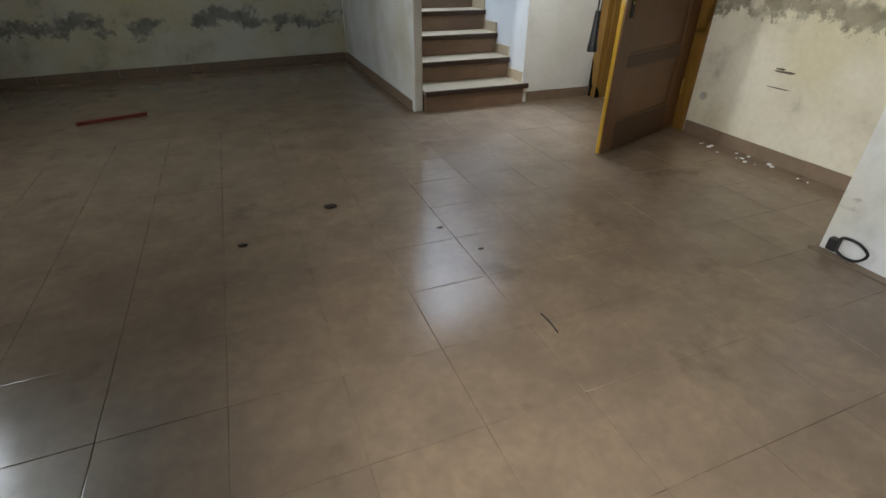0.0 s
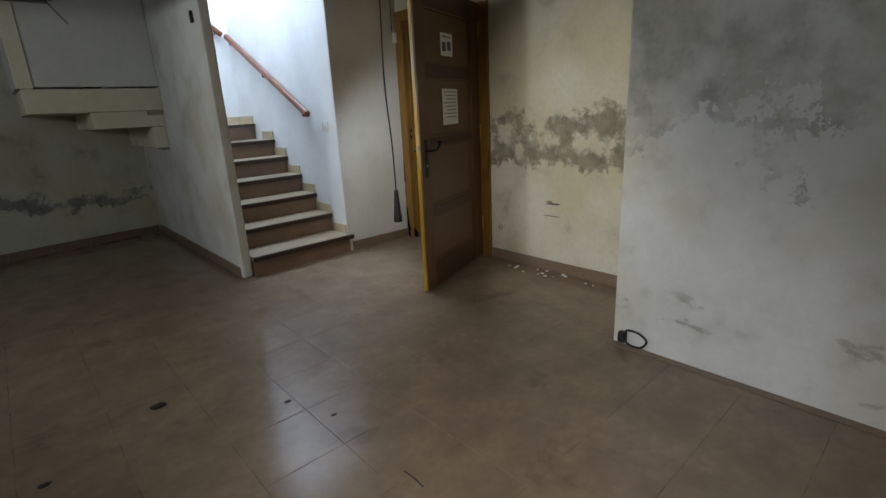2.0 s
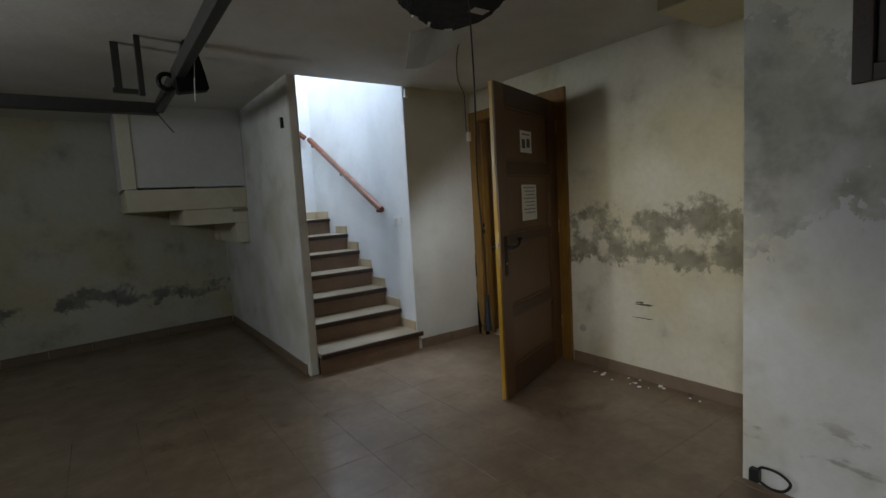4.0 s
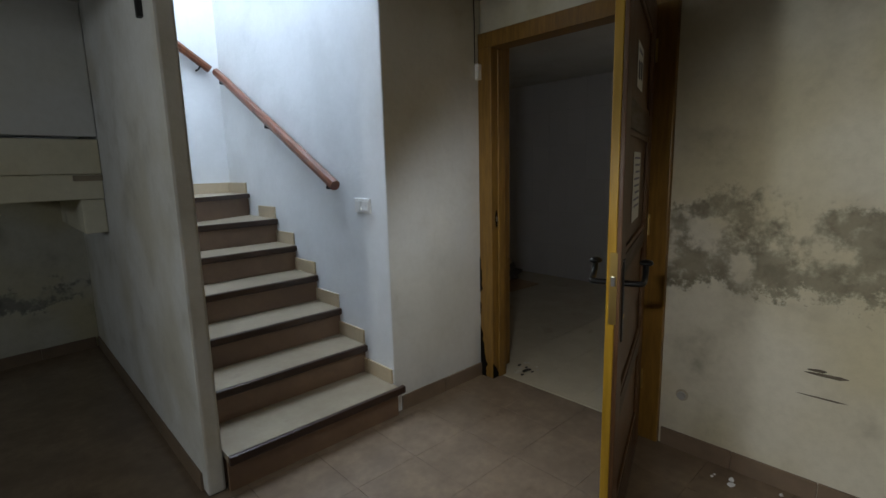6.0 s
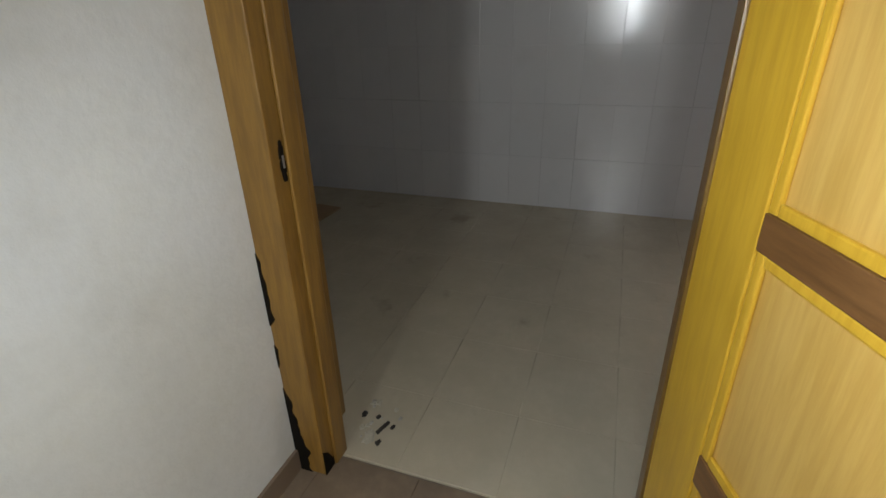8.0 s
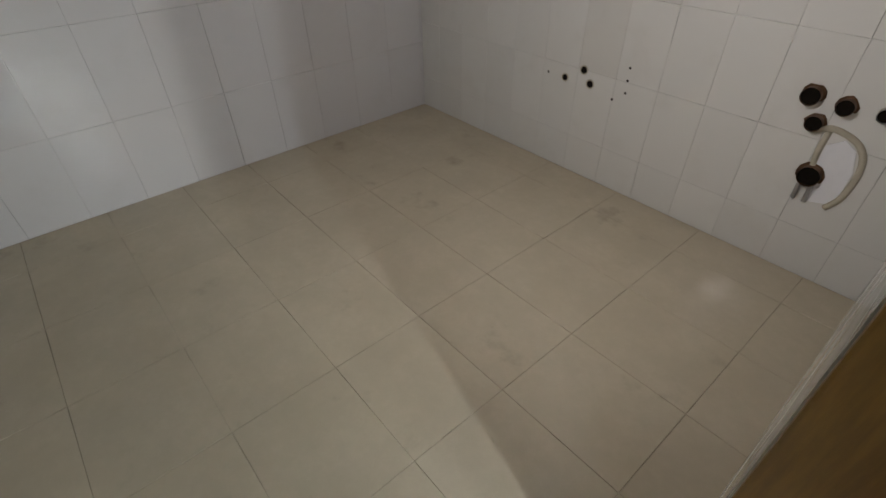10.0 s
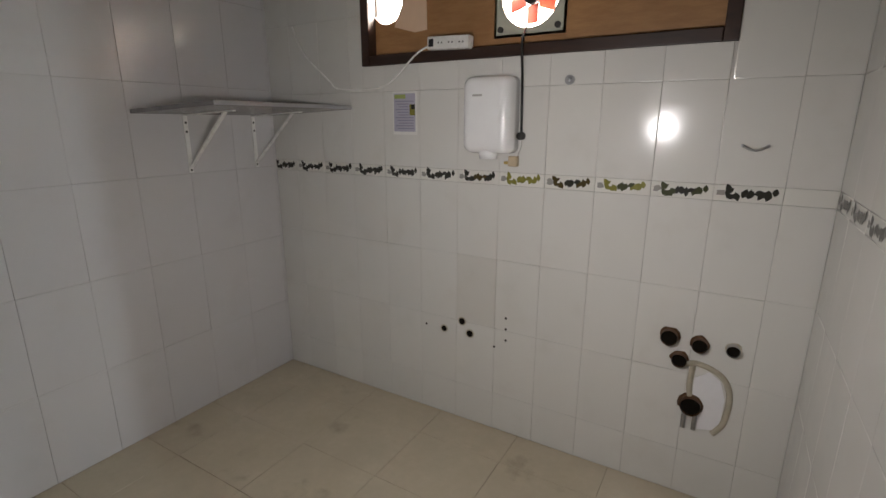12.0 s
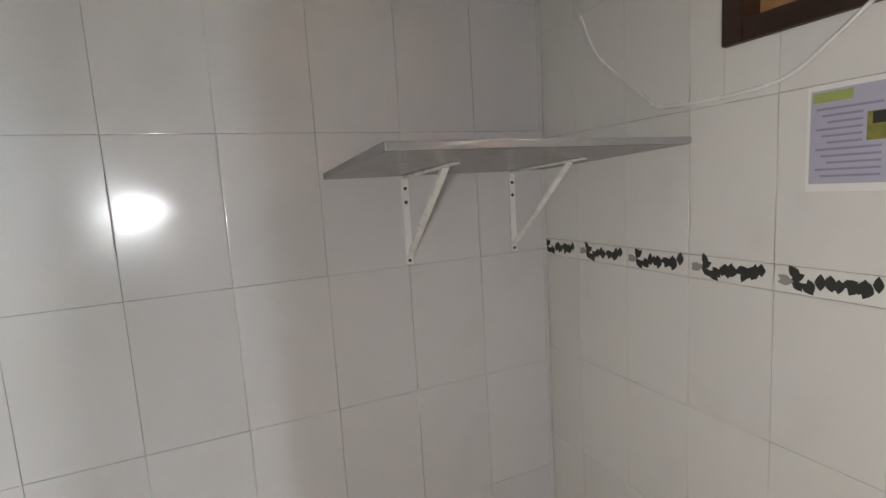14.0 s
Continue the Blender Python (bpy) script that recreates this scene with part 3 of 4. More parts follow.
rotten(0.0, 0.34, 0.062, 0.010, 1.2)
rotten(0.42, 0.50, 0.008, 0.010, 4.4)
rotten(0.57, 0.80, 0.020, 0.008, 7.1)
bm = prism([(0.0015, 0.0), (0.1, 0.0), (0.098, 0.03), (0.07, 0.045), (0.05, 0.03), (0.028, 0.075), (0.0015, 0.10)], 0, 0.003)
bmesh.ops.transform(bm, matrix=Matrix(((1, 0, 0, -0.0215), (0, 0, -1, -0.1045), (0, 1, 0, 0), (0, 0, 0, 1))), verts=bm.verts)
part("rotten_patch", bm, M["rot_and_hole_shade"], frame_root, "black rotten wood").matrix_parent_inverse = inv
# raised black lumps paint the dark inside of the latch hole
for z, w, h in ((1.005, 0.009, 0.018), (1.030, 0.012, 0.026), (1.066, 0.010, 0.024), (1.088, 0.006, 0.012)):
    bm = lump((w, 0.003, h), z * 7, 2, 0.5)
    bmesh.ops.translate(bm, vec=(0.020, -0.1055, z), verts=bm.verts)
    part("latch_hole", bm, M["rot_and_hole_shade"], frame_root, "broken black latch hole").matrix_parent_inverse = inv
part("strike_plate", box((0.017, -0.1095, 1.030), (0.024, -0.1075, 1.062), 0.0008), M["steel"], frame_root, "bare metal rest of the strike plate").matrix_parent_inverse = inv

# ---- the open panelled door ----
LEAF, THICK = 0.985, 0.040
HINGE = 0.152                    # width of the stile at the hinges
door = thing("door", pose(-0.034, -1.060, 0.012, 0, 0, 199.8), "varnished wooden panelled door standing open, black handles", "door")
rails_z = [(0.0, 0.185), (0.525, 0.595), (1.015, 1.075), (1.465, 1.555), (1.905, 2.035)]
for s0, s1 in ((0.0, HINGE), (LEAF - 0.125, LEAF)):
    part("stile", box((s0, -THICK / 2, 0), (s1, 0.006, 2.035), 0.003), M["wood_door"], door)
    part("stile_outer", box((s0, 0.0065, 0), (s1, THICK / 2, 2.035), 0.003), M["wood_shaded"], door, "outer face, darkened in colour for its shade")
for z0, z1 in rails_z:
    part("rail", box((HINGE + 0.0005, -THICK / 2, z0), (LEAF - 0.1255, 0.006, z1), 0.003), M["wood_rail"], door)
    part("rail_outer", box((HINGE + 0.0005, 0.0065, z0), (LEAF - 0.1255, THICK / 2, z1), 0.003), M["wood_rail_shaded"], door, "outer face, darkened in colour for its shade")
for (_, z0), (z1, _) in zip(rails_z, rails_z[1:]):
    panel = part("panel", box((HINGE - 0.015, -0.007, z0 - 0.01), (LEAF - 0.11, 0.0, z1 + 0.01)), M["wood_panel"], door)
    part("panel_outer", box((HINGE - 0.015, 0.0005, z0 - 0.01), (LEAF - 0.11, 0.007, z1 + 0.01)), M["wood_panel_shaded"], door, "outer face, darkened in colour for its shade")
    for face in (-1, 1):
        y0, y1 = sorted((face * 0.0075, face * 0.017))
        for lo, hi in (((HINGE + 0.001, y0, z0), (HINGE + 0.021, y1, z1)), ((LEAF - 0.146, y0, z0), (LEAF - 0.126, y1, z1)), ((HINGE + 0.0215, y0, z0), (LEAF - 0.1465, y1, z0 + 0.020)), ((HINGE + 0.0215, y0, z1 - 0.020), (LEAF - 0.1465, y1, z1))):
            part("moulding", box(lo, hi, 0.004), M["wood_door" if face < 0 else "wood_shaded"], panel)
part("lock_plate", box((LEAF - 0.0005, -0.011, 0.88), (LEAF + 0.002, 0.011, 1.10), 0.0008), M["brass"], door, "worn brass lock plate")
part("latch", box((LEAF + 0.002, -0.006, 1.00), (LEAF + 0.012, 0.006, 1.03), 0.002), M["steel"], door)
for face in (-1, 1):
    y = face * (THICK / 2)
    plate = part("handle_plate", box((LEAF - 0.085, min(y, y + face * 0.005), 0.81), (LEAF - 0.045, max(y, y + face * 0.005), 1.07), 0.004), M["black_metal"], door, "long black metal handle plate")
    bm = cable([(LEAF - 0.065, y, 0.995), (LEAF - 0.065, y + face * 0.042, 0.995), (LEAF - 0.076, y + face * 0.056, 0.995), (LEAF - 0.110, y + face * 0.058, 0.998), (LEAF - 0.142, y + face * 0.058, 1.012), (LEAF - 0.157, y + face * 0.058, 1.036)], 0.0095)
    part("lever", bm, M["black_metal"], door, "curved black lever handle", True)
    part("lever_knob", lump((0.024, 0.022, 0.012), 0.3, 2, 0.05), M["black_metal"], door, "", True).location = (LEAF - 0.159, y + face * 0.058, 1.044)
    key = part("keyhole", rod((LEAF - 0.065, y, 0.89), (LEAF - 0.065, y + face * 0.0065, 0.89), 0.008), M["brass"], plate)
for z in (0.25, 1.02, 1.80):
    part("hinge", rod((-0.004, 0.022, z), (-0.004, 0.022, z + 0.10), 0.008), M["brass"], door, "brass hinge")
DM = door.matrix_world


def notice(s0, s1, z0, z1, label, bars):
    root = thing("notice_paper", DM @ Matrix.Translation(((s0 + s1) / 2, 0.0085, (z0 + z1) / 2 - 0.012)), label, "notice", "papers on the door")
    w, h = (s1 - s0) / 2, (z1 - z0) / 2
    page = part("sheet", box((-w, 0, -h), (w, 0.0012, h)), M["paper"], root)
    for x0, x1, y0, y1, mat in bars:
        part("print", box((w * x0, 0.0012, h * y0), (w * x1, 0.0018, h * y1)), M[mat], page)


notice(0.44, 0.62, 1.63, 1.78, "white notice with two dark pictures on the door", [(-0.7, -0.1, -0.5, 0.3, "ink"), (0.15, 0.75, -0.6, 0.2, "ink"), (-0.7, 0.7, 0.6, 0.75, "ink_light")])
notice(0.385, 0.63, 1.16, 1.41, "white printed notice on the door panel", [(-0.75, 0.75 - 0.15 * (i % 3), 0.8 - 0.2 * i, 0.86 - 0.2 * i, "ink_light") for i in range(8)])

# ---- window of the basement ----
win = thing("window_1", (XE, (ewin[0] + ewin[1]) / 2, ewin[2]), "dark brown wooden window with a bright louvred shutter behind", "window", kind="structure")
inv = win.matrix_world.inverted()
y0, y1, z0, z1 = ewin


def win_part(name, bm, mat, label=""):
    ob = part(name, bm, M[mat], win, label)
    ob.matrix_parent_inverse = inv
    return ob


for lo, hi in (((XE - 0.02, y0, z0), (XE + 0.09, y0 + 0.06, z1)), ((XE - 0.02, y1 - 0.06, z0), (XE + 0.09, y1, z1)), ((XE - 0.0202, y0 + 0.0605, z0), (XE + 0.0902, y1 - 0.0605, z0 + 0.06)), ((XE - 0.0202, y0 + 0.0605, z1 - 0.06), (XE + 0.0902, y1 - 0.0605, z1))):
    win_part("window_frame", box(lo, hi, 0.004), "wood_dark")
for lo, hi in (((XE + 0.0, y0 + 0.061, z0 + 0.061), (XE + 0.05, y0 + 0.13, z1 - 0.061)), ((XE + 0.0, y1 - 0.13, z0 + 0.061), (XE + 0.05, y1 - 0.061, z1 - 0.061)), ((XE, y0 + 0.1305, z0 + 0.061), (XE + 0.0498, y1 - 0.1305, z0 + 0.14)), ((XE, y0 + 0.1305, z1 - 0.115), (XE + 0.0498, y1 - 0.1305, z1 - 0.061))):
    win_part("sash", box(lo, hi, 0.004), "wood_dark")
win_part("pane", box((XE + 0.022, y0 + 0.10, z0 + 0.10), (XE + 0.026, y1 - 0.10, z1 - 0.10)), "glass").visible_shadow = False
for i in range(7):
    z = z0 + 0.03 + i * 0.075
    bm = add_box(bmesh.new(), (-0.03, y0 + 0.01, -0.004), (0.03, y1 - 0.01, 0.004), 0.001, Matrix.Translation((XE + 0.16, 0, z)) @ pose(0, 0, 0, 0, 35, 0))
    win_part("shutter_slat", bm, "white_plastic", "white shutter slat")
tagged(link("backdrop", box((XE + 0.29, y0, z0), (XE + 0.298, y1, z1)), M["outside"]), "bright daylight outside the window", "backdrop", kind="structure")

# ---- garage opener, its rail and the door tracks ----
op = thing("garage_opener", (-1.62, -1.95, 2.20), "black ceiling-mounted garage door opener with white lamp cover", "door opener")
OPENER = [(-0.36, -0.07), (-0.28, 0.08), (-0.04, 0.21), (0.09, 0.195), (0.15, 0.0), (0.14, -0.13), (0.05, -0.31), (-0.24, -0.35)]
part("housing", prism(OPENER, -0.055, 0.085, 0.022), M["opener_black"], op, "black plastic housing")
part("lower_housing", prism([(x * 0.82 - 0.015, y * 0.80 - 0.01) for x, y in OPENER], -0.085, -0.05, 0.012), M["opener_black"], op)
part("base_plate", box((-0.28, -0.26, 0.08), (0.08, 0.12, 0.11), 0.006), M["opener_black"], op)
part("sticker", box((-0.03, -0.14, -0.0875), (0.05, -0.09, -0.0855)), M["grey_plastic"], op, "pale sticker")
for x, y, turn in ((-0.20, 0.06, 20), (0.02, 0.12, -35), (-0.10, 0.10, 60)):
    part("clip", add_box(bmesh.new(), (-0.02, -0.006, -0.004), (0.02, 0.006, 0.004), 0.002, pose(x, y, -0.088, 0, 0, turn)), M["white_plastic"], op, "pale clip")
bm = prism([(-0.097, -0.074), (-0.107, -0.232), (-0.06, -0.228), (-0.005, -0.213), (0.08, -0.165), (0.162, -0.111), (0.24, -0.04), (0.273, -0.009), (0.292, 0.065), (0.172, 0.019), (0.04, -0.03)], 0, 0.003)
bmesh.ops.subdivide_edges(bm, edges=[e for e in bm.edges if abs(e.verts[0].co.z - e.verts[1].co.z) < 1e-5], cuts=2)
bmesh.ops.transform(bm, matrix=pose(0, 0.235, 0, 90, 0, 0), verts=bm.verts)
for v in bm.verts:
    v.co.y += 0.9 * (v.co.x - 0.08) ** 2 - 0.25 * (v.co.z + 0.06)
part("lamp_cover", bm, M["lamp_cover"], op, "hanging curled white plastic cover")
part("release_cord", cable([(-0.245, -0.33, 0.03), (-0.243, -0.35, -0.10), (-0.232, -0.35, -0.45), (-0.240, -0.35, -0.80), (-0.225, -0.35, -1.05), (-0.222, -0.35, -1.25)], 0.0030), M["rubber"], op, "hanging black release cord", True)
part("cord_handle", add_rod(rod((-0.222, -0.35, -1.35), (-0.222, -0.35, -1.24), 0.016, 14, 0.008), (-0.222, -0.35, -1.375), (-0.222, -0.35, -1.35), 0.018), M["black_plastic"], op, "black pull handle")
part("cord_arm", box((-0.26, -0.36, 0.03), (-0.23, -0.10, 0.05), 0.003), M["rail_steel"], op)
for x in (-0.2, 0.2):
    part("hanger", box((x - 0.015, -0.02, 0.09), (x + 0.015, 0.02, 0.149)), M["rail_steel"], op)

track = thing("garage_door_track", (-2.5, 0.6, 2.1), "dark steel garage door track hanging under the ceiling", "door track")
inv = track.matrix_world.inverted()


def track_part(name, bm, mat="rail_steel", label=""):
    ob = part(name, bm, M[mat], track, label)
    ob.matrix_parent_inverse = inv


track_part("cross_rail", box((XW + 0.02, 0.61, 2.105), (-2.545, 0.67, 2.195), 0.006))
track_part("cross_rail_lip", box((XW + 0.02, 0.58, 2.105), (-2.545, 0.609, 2.118), 0.002))
bm = bmesh.new()
add_box(bm, (-0.025, -2.4, -0.045), (0.025, 2.35, 0.045), 0.008, Matrix.Translation((-2.535, -1.72, 2.165)))
track_part("side_rail", bm)
ring = [(-2.585 + 0.045 * math.cos(k * math.pi / 6), -0.33, 2.13 + 0.045 * math.sin(k * math.pi / 6)) for k in range(13)]
track_part("cable_drum", cable(ring, 0.014, 8, 2), "black_metal", "black cable drum ring")
bm = prism([(-2.555, 2.035), (-2.385, 2.065), (-2.40, 2.15), (-2.445, CEIL - 0.002), (-2.505, CEIL - 0.002), (-2.56, 2.14)], 0, 0.09, 0.006)
bmesh.ops.transform(bm, matrix=pose(0, -0.41, 0, 90, 0, 0), verts=bm.verts)
track_part("spring_bracket", bm, "opener_black", "black spring anchor bracket")
track_part("spring", cable([(-2.53, -0.40, 2.115), (-2.545, -0.12, 2.12), (-2.55, 0.18, 2.125), (-2.55, 0.55, 2.14)], 0.030, 10, 3), "black_metal", "dark torsion spring cover")
track_part("hanger", box((-2.85, -0.295, 2.065), (-2.81, -0.265, CEIL), 0.003))
track_part("hanger_foot", box((-2.86, -0.30, 2.055), (-2.70, -0.26, 2.08), 0.003))
track_part("hanger", box((-2.745, -0.465, 2.01), (-2.715, -0.435, CEIL), 0.003))
track_part("pull_cord", cable([(-2.455, -0.52, CEIL), (-2.46, -0.52, 2.20), (-2.47, -0.52, 2.08), (-2.475, -0.52, 1.985)], 0.0022), "white_plastic", "thin pale pull cord")
track_part("cord", cable([(-2.55, 0.62, 2.11), (-2.50, 0.60, 2.03), (-2.46, 0.58, 1.97)], 0.004), "rubber")

# ---- cables of the basement ----
wire = thing("power_cable", (-1.3, -1.6, 2.3), "thin black power cable running along the ceiling", "cable")
part("cord", cable([(-0.02, -0.05, 0.0), (0.4, 0.6, 0.026), (0.85, 1.18, 0.030), (1.20, 1.55, 0.028), (1.235, 1.585, -0.02), (1.24, 1.588, -0.10), (1.24, 1.588, -0.32)], 0.0035), M["rubber"], wire, "", True)
loop = thing("cable_loop", (XE, -2.86, 0.065), "short loop of black cable coming out of the wall", "cable")
part("cord", cable([(0.005, 0.06, 0.0), (-0.025, 0.03, 0.035), (-0.03, -0.03, 0.038), (-0.03, -0.075, 0.008), (-0.03, -0.05, -0.035), (-0.03, 0.0, -0.045), (-0.025, 0.05, -0.03)], 0.006), M["rubber"], loop, "", True)
part("socket", box((-0.03, 0.045, -0.045), (0.008, 0.085, 0.012), 0.006), M["black_plastic"], loop)
stub = thing("pipe_stub", (0.0, -1.27, 0.28), "small capped pipe stub in the plaster wall", "pipe")
part("cap", rod((0.01, 0, 0), (-0.02, 0, 0), 0.018), M["grey_plastic"], stub)
part("collar", rod((0.01, 0, 0), (-0.006, 0, 0), 0.028), M["cement"], stub)

# ---- holes and flakes in the plaster ----
for y, z, w, h in ((-1.80, 0.535, 0.065, 0.009), (-1.765, 0.548, 0.03, 0.008), (-1.79, 0.44, 0.08, 0.004)):
    tagged(link("plaster_gash", lump((0.003, w, h), y, 2, 0.6), M["gash"], True), "dark gash scratched into the plaster wall", "hole", "gashes in the plaster").location = (-0.001, y, z)

# ---- litter on the basement floor ----
stick = tagged(link("stick", add_box(bmesh.new(), (-0.24, -0.02, 0), (0.24, 0.02, 0.025), 0.004, pose(-4.05, 0.61, 0.001, 0, 0, 17)), M["red_wood"]), "dark red painted stick lying on the floor", "stick")
for x, y, s, lab in ((-2.75, -1.535, 0.035, "dry dark leaf lying on the floor"), (-3.19, -1.79, 0.02, "dark crumb of dirt on the floor"), (-2.30, -1.95, 0.016, "dark crumb of dirt on the floor"), (-2.20, -2.2, 0.014, "dark crumb of dirt on the floor")):
    tagged(link("litter", lump((s, s * 0.6, s * 0.3), x, 2, 0.6), M["dirt"]), lab, "litter", "litter on the floor").location = (x, y, s * 0.15)
tagged(link("twig", cable([(-2.198, -2.70, 0.004), (-2.196, -2.75, 0.007), (-2.198, -2.81, 0.004)], 0.003, 6), M["dirt"]), "thin dark twig lying on the floor", "litter")
for i in range(16):
    s = random.uniform(0.006, 0.02)
    x, y = random.uniform(-0.16, -0.03), random.uniform(-2.5, -1.3)
    tagged(link("plaster_flake", lump((s, s * 0.8, s * 0.35), i, 1, 0.5), M["gypsum"]), "fallen white plaster flake on the floor", "debris", "fallen plaster flakes").location = (x, y, s * 0.17)

# ---- washroom: window with fan ----
rw = thing("window_2", ((rwin[0] + rwin[1]) / 2, R2Y0, rwin[2]), "high window closed with a brown plywood board in a dark frame", "window", kind="structure")
inv = rw.matrix_world.inverted()
BY = R2Y0 - 0.045
HOLES = ((2.0, 1.955, 0.085), (1.312, 1.915, 0.118))


def rw_part(name, bm, mat, label=""):
    ob = part(name, bm, M[mat], rw, label)
    ob.matrix_parent_inverse = inv
    return ob


x0, x1, z0, z1 = rwin
for lo, hi in (((x0, R2Y0 - 0.10, z0), (x0 + 0.045, R2Y0 + 0.012, z1)), ((x1 - 0.045, R2Y0 - 0.10, z0), (x1, R2Y0 + 0.012, z1)), ((x0 + 0.0455, R2Y0 - 0.0998, z0), (x1 - 0.0455, R2Y0 + 0.0118, z0 + 0.045)), ((x0 + 0.0455, R2Y0 - 0.0998, z1 - 0.045), (x1 - 0.0455, R2Y0 + 0.0118, z1))):
    rw_part("window_frame", box(lo, hi, 0.004), "wood_dark")


def board_with_holes(x0, x1, z0, z1, holes, y, depth):
    """A board in the xz plane with round holes, cut from columns and ring sectors."""
    bm = bmesh.new()

    def quad(a, b, c, d):
        bm.faces.new([bm.verts.new((p[0], y, p[1])) for p in (a, b, c, d)])

    left = x0
    for cx, cz, r in sorted(holes):
        s = r * 1.25
        quad((left, z0), (cx - s, z0), (cx - s, z1), (left, z1))
        quad((cx - s, z0), (cx + s, z0), (cx + s, cz - s), (cx - s, cz - s))
        quad((cx - s, cz + s), (cx + s, cz + s), (cx + s, z1), (cx - s, z1))
        n = 40
        for k in range(n):
            a0, a1 = 2 * math.pi * k / n, 2 * math.pi * (k + 1) / n
            e = []
            for a in (a0, a1):
                f = s / max(abs(math.cos(a)), abs(math.sin(a)))
                e.append((cx + f * math.cos(a), cz + f * math.sin(a)))
            quad((cx + r * math.cos(a0), cz + r * math.sin(a0)), e[0], e[1], (cx + r * math.cos(a1), cz + r * math.sin(a1)))
        left = cx + s
    quad((left, z0), (x1, z0), (x1, z1), (left, z1))
    bmesh.ops.remove_doubles(bm, verts=bm.verts, dist=1e-5)
    up = bmesh.ops.extrude_face_region(bm, geom=list(bm.faces))
    bmesh.ops.translate(bm, vec=(0, -depth, 0), verts=[v for v in up["geom"] if isinstance(v, bmesh.types.BMVert)])
    return bm


rw_part("board", board_with_holes(x0 + 0.045, x1 - 0.045, z0 + 0.045, z1 - 0.045, HOLES, BY, 0.012), "plywood", "brown plywood board with two round holes")
tagged(link("backdrop", box((x0, R2Y0 - 0.246, z0), (x1, R2Y0 - 0.24, z1)), M["outside_warm"]), "bright daylight outside the boarded window", "backdrop", kind="structure")
cx, cz, r = HOLES[0]
duct = thing("vent_opening", (cx, BY, cz), "bare round vent hole with torn card, peach with painted light from behind beside it", "vent")
bm = bmesh.new()
bmesh.ops.create_cone(bm, cap_ends=False, segments=40, radius1=r, radius2=r, depth=0.05, matrix=pose(0, -0.02, 0, 90, 0, 0))
part("sleeve", bm, M["white_plastic"], duct, "short white plastic sleeve", True)
# the backlight on this piece is in its colour
part("card", prism([(-0.215, -0.125), (-0.15, -0.13), (-0.04, -0.10), (-0.088, 0.0), (-0.06, 0.12), (-0.21, 0.12)], 0, 0.003), M["card"], duct, "torn card, peach with painted light from behind").matrix_basis = pose(0, 0.0035, 0, 90, 0, 0)
cx, cz, r = HOLES[1]
fan = thing("extractor_fan", (cx, BY, cz), "square metal extractor fan with red blades in the board", "fan")
bm = board_with_holes(-0.138, 0.138, -0.138, 0.138, ((0, 0, r),), 0.006, 0.005)
fan_plate = part("plate", bm, M["fan_plate"], fan, "pale greenish mounting plate")
bm = bmesh.new()
bmesh.ops.create_cone(bm, cap_ends=False, segments=40, radius1=r, radius2=r, depth=0.06, matrix=pose(0, -0.03, 0, 90, 0, 0))
part("ring", bm, M["white_plastic"], fan, "", True)
motor = part("motor", rod((0, -0.055, 0), (0, -0.005, 0), 0.032, 20), M["black_plastic"], fan)
for k in range(5):
    bm = add_box(bmesh.new(), (0.030, -0.002, -0.032), (0.098, 0.002, 0.032), 0.0015, pose(0, -0.03, 0, 0, 72 * k + 18, 0) @ pose(0, 0, 0, 28, 0, 0))
    part("blade", bm, M["red_plastic"], motor, "red plastic blade")
for sx in (-1, 1):
    for sz in (-1, 1):
        part("bolt", rod((sx * 0.118, 0.006, sz * 0.118), (sx * 0.118, 0.016, sz * 0.118), 0.012, 12), M["rail_steel"], fan_plate)

strip = thing("power_strip", pose(1.632, R2Y0 + 0.013, 1.757, 0, -2, 0), "white four-way power strip fixed on the window frame", "power strip")
part("body", box((-0.10, -0.012, -0.026), (0.10, 0.03, 0.026), 0.006), M["white_plastic"], strip)
part("rocker", box((0.068, 0.029, -0.015), (0.090, 0.034, 0.015), 0.002), M["black_plastic"], strip, "black rocker switch")
for k in range(3):
    x = 0.035 - 0.05 * k
    socket = part("socket", rod((x, 0.022, 0), (x, 0.0315, 0), 0.018, 20), M["white_plastic"], strip)
    for d in (-0.008, 0.008):
        # flat black dots paint the shade inside the socket holes
        part("hole", rod((x + d, 0.0315, 0), (x + d, 0.0322, 0), 0.0035, 8), M["rot_and_hole_shade"], socket)
tagged(link("strip_cable", cable([(1.733, R2Y0 + 0.02, 1.755), (1.80, R2Y0 + 0.02, 1.725), (1.90, R2Y0 + 0.016, 1.65), (1.97, R2Y0 + 0.012, 1.605), (2.05, R2Y0 + 0.010, 1.59), (2.20, R2Y0 + 0.010, 1.588), (2.29, R2Y0 + 0.009, 1.60), (2.33, R2Y0 + 0.008, 1.635), (2.49, R2Y0 + 0.008, 1.77), (2.56, R2Y0 + 0.008, 1.90)], 0.0042), M["white_plastic"], True), "thin white cable sagging along the tiled wall", "cable")
plug = thing("fan_cable", (1.33, R2Y0, 1.5), "dark fan cable with inline switch and beige plug", "cable")
inv = plug.matrix_world.inverted()
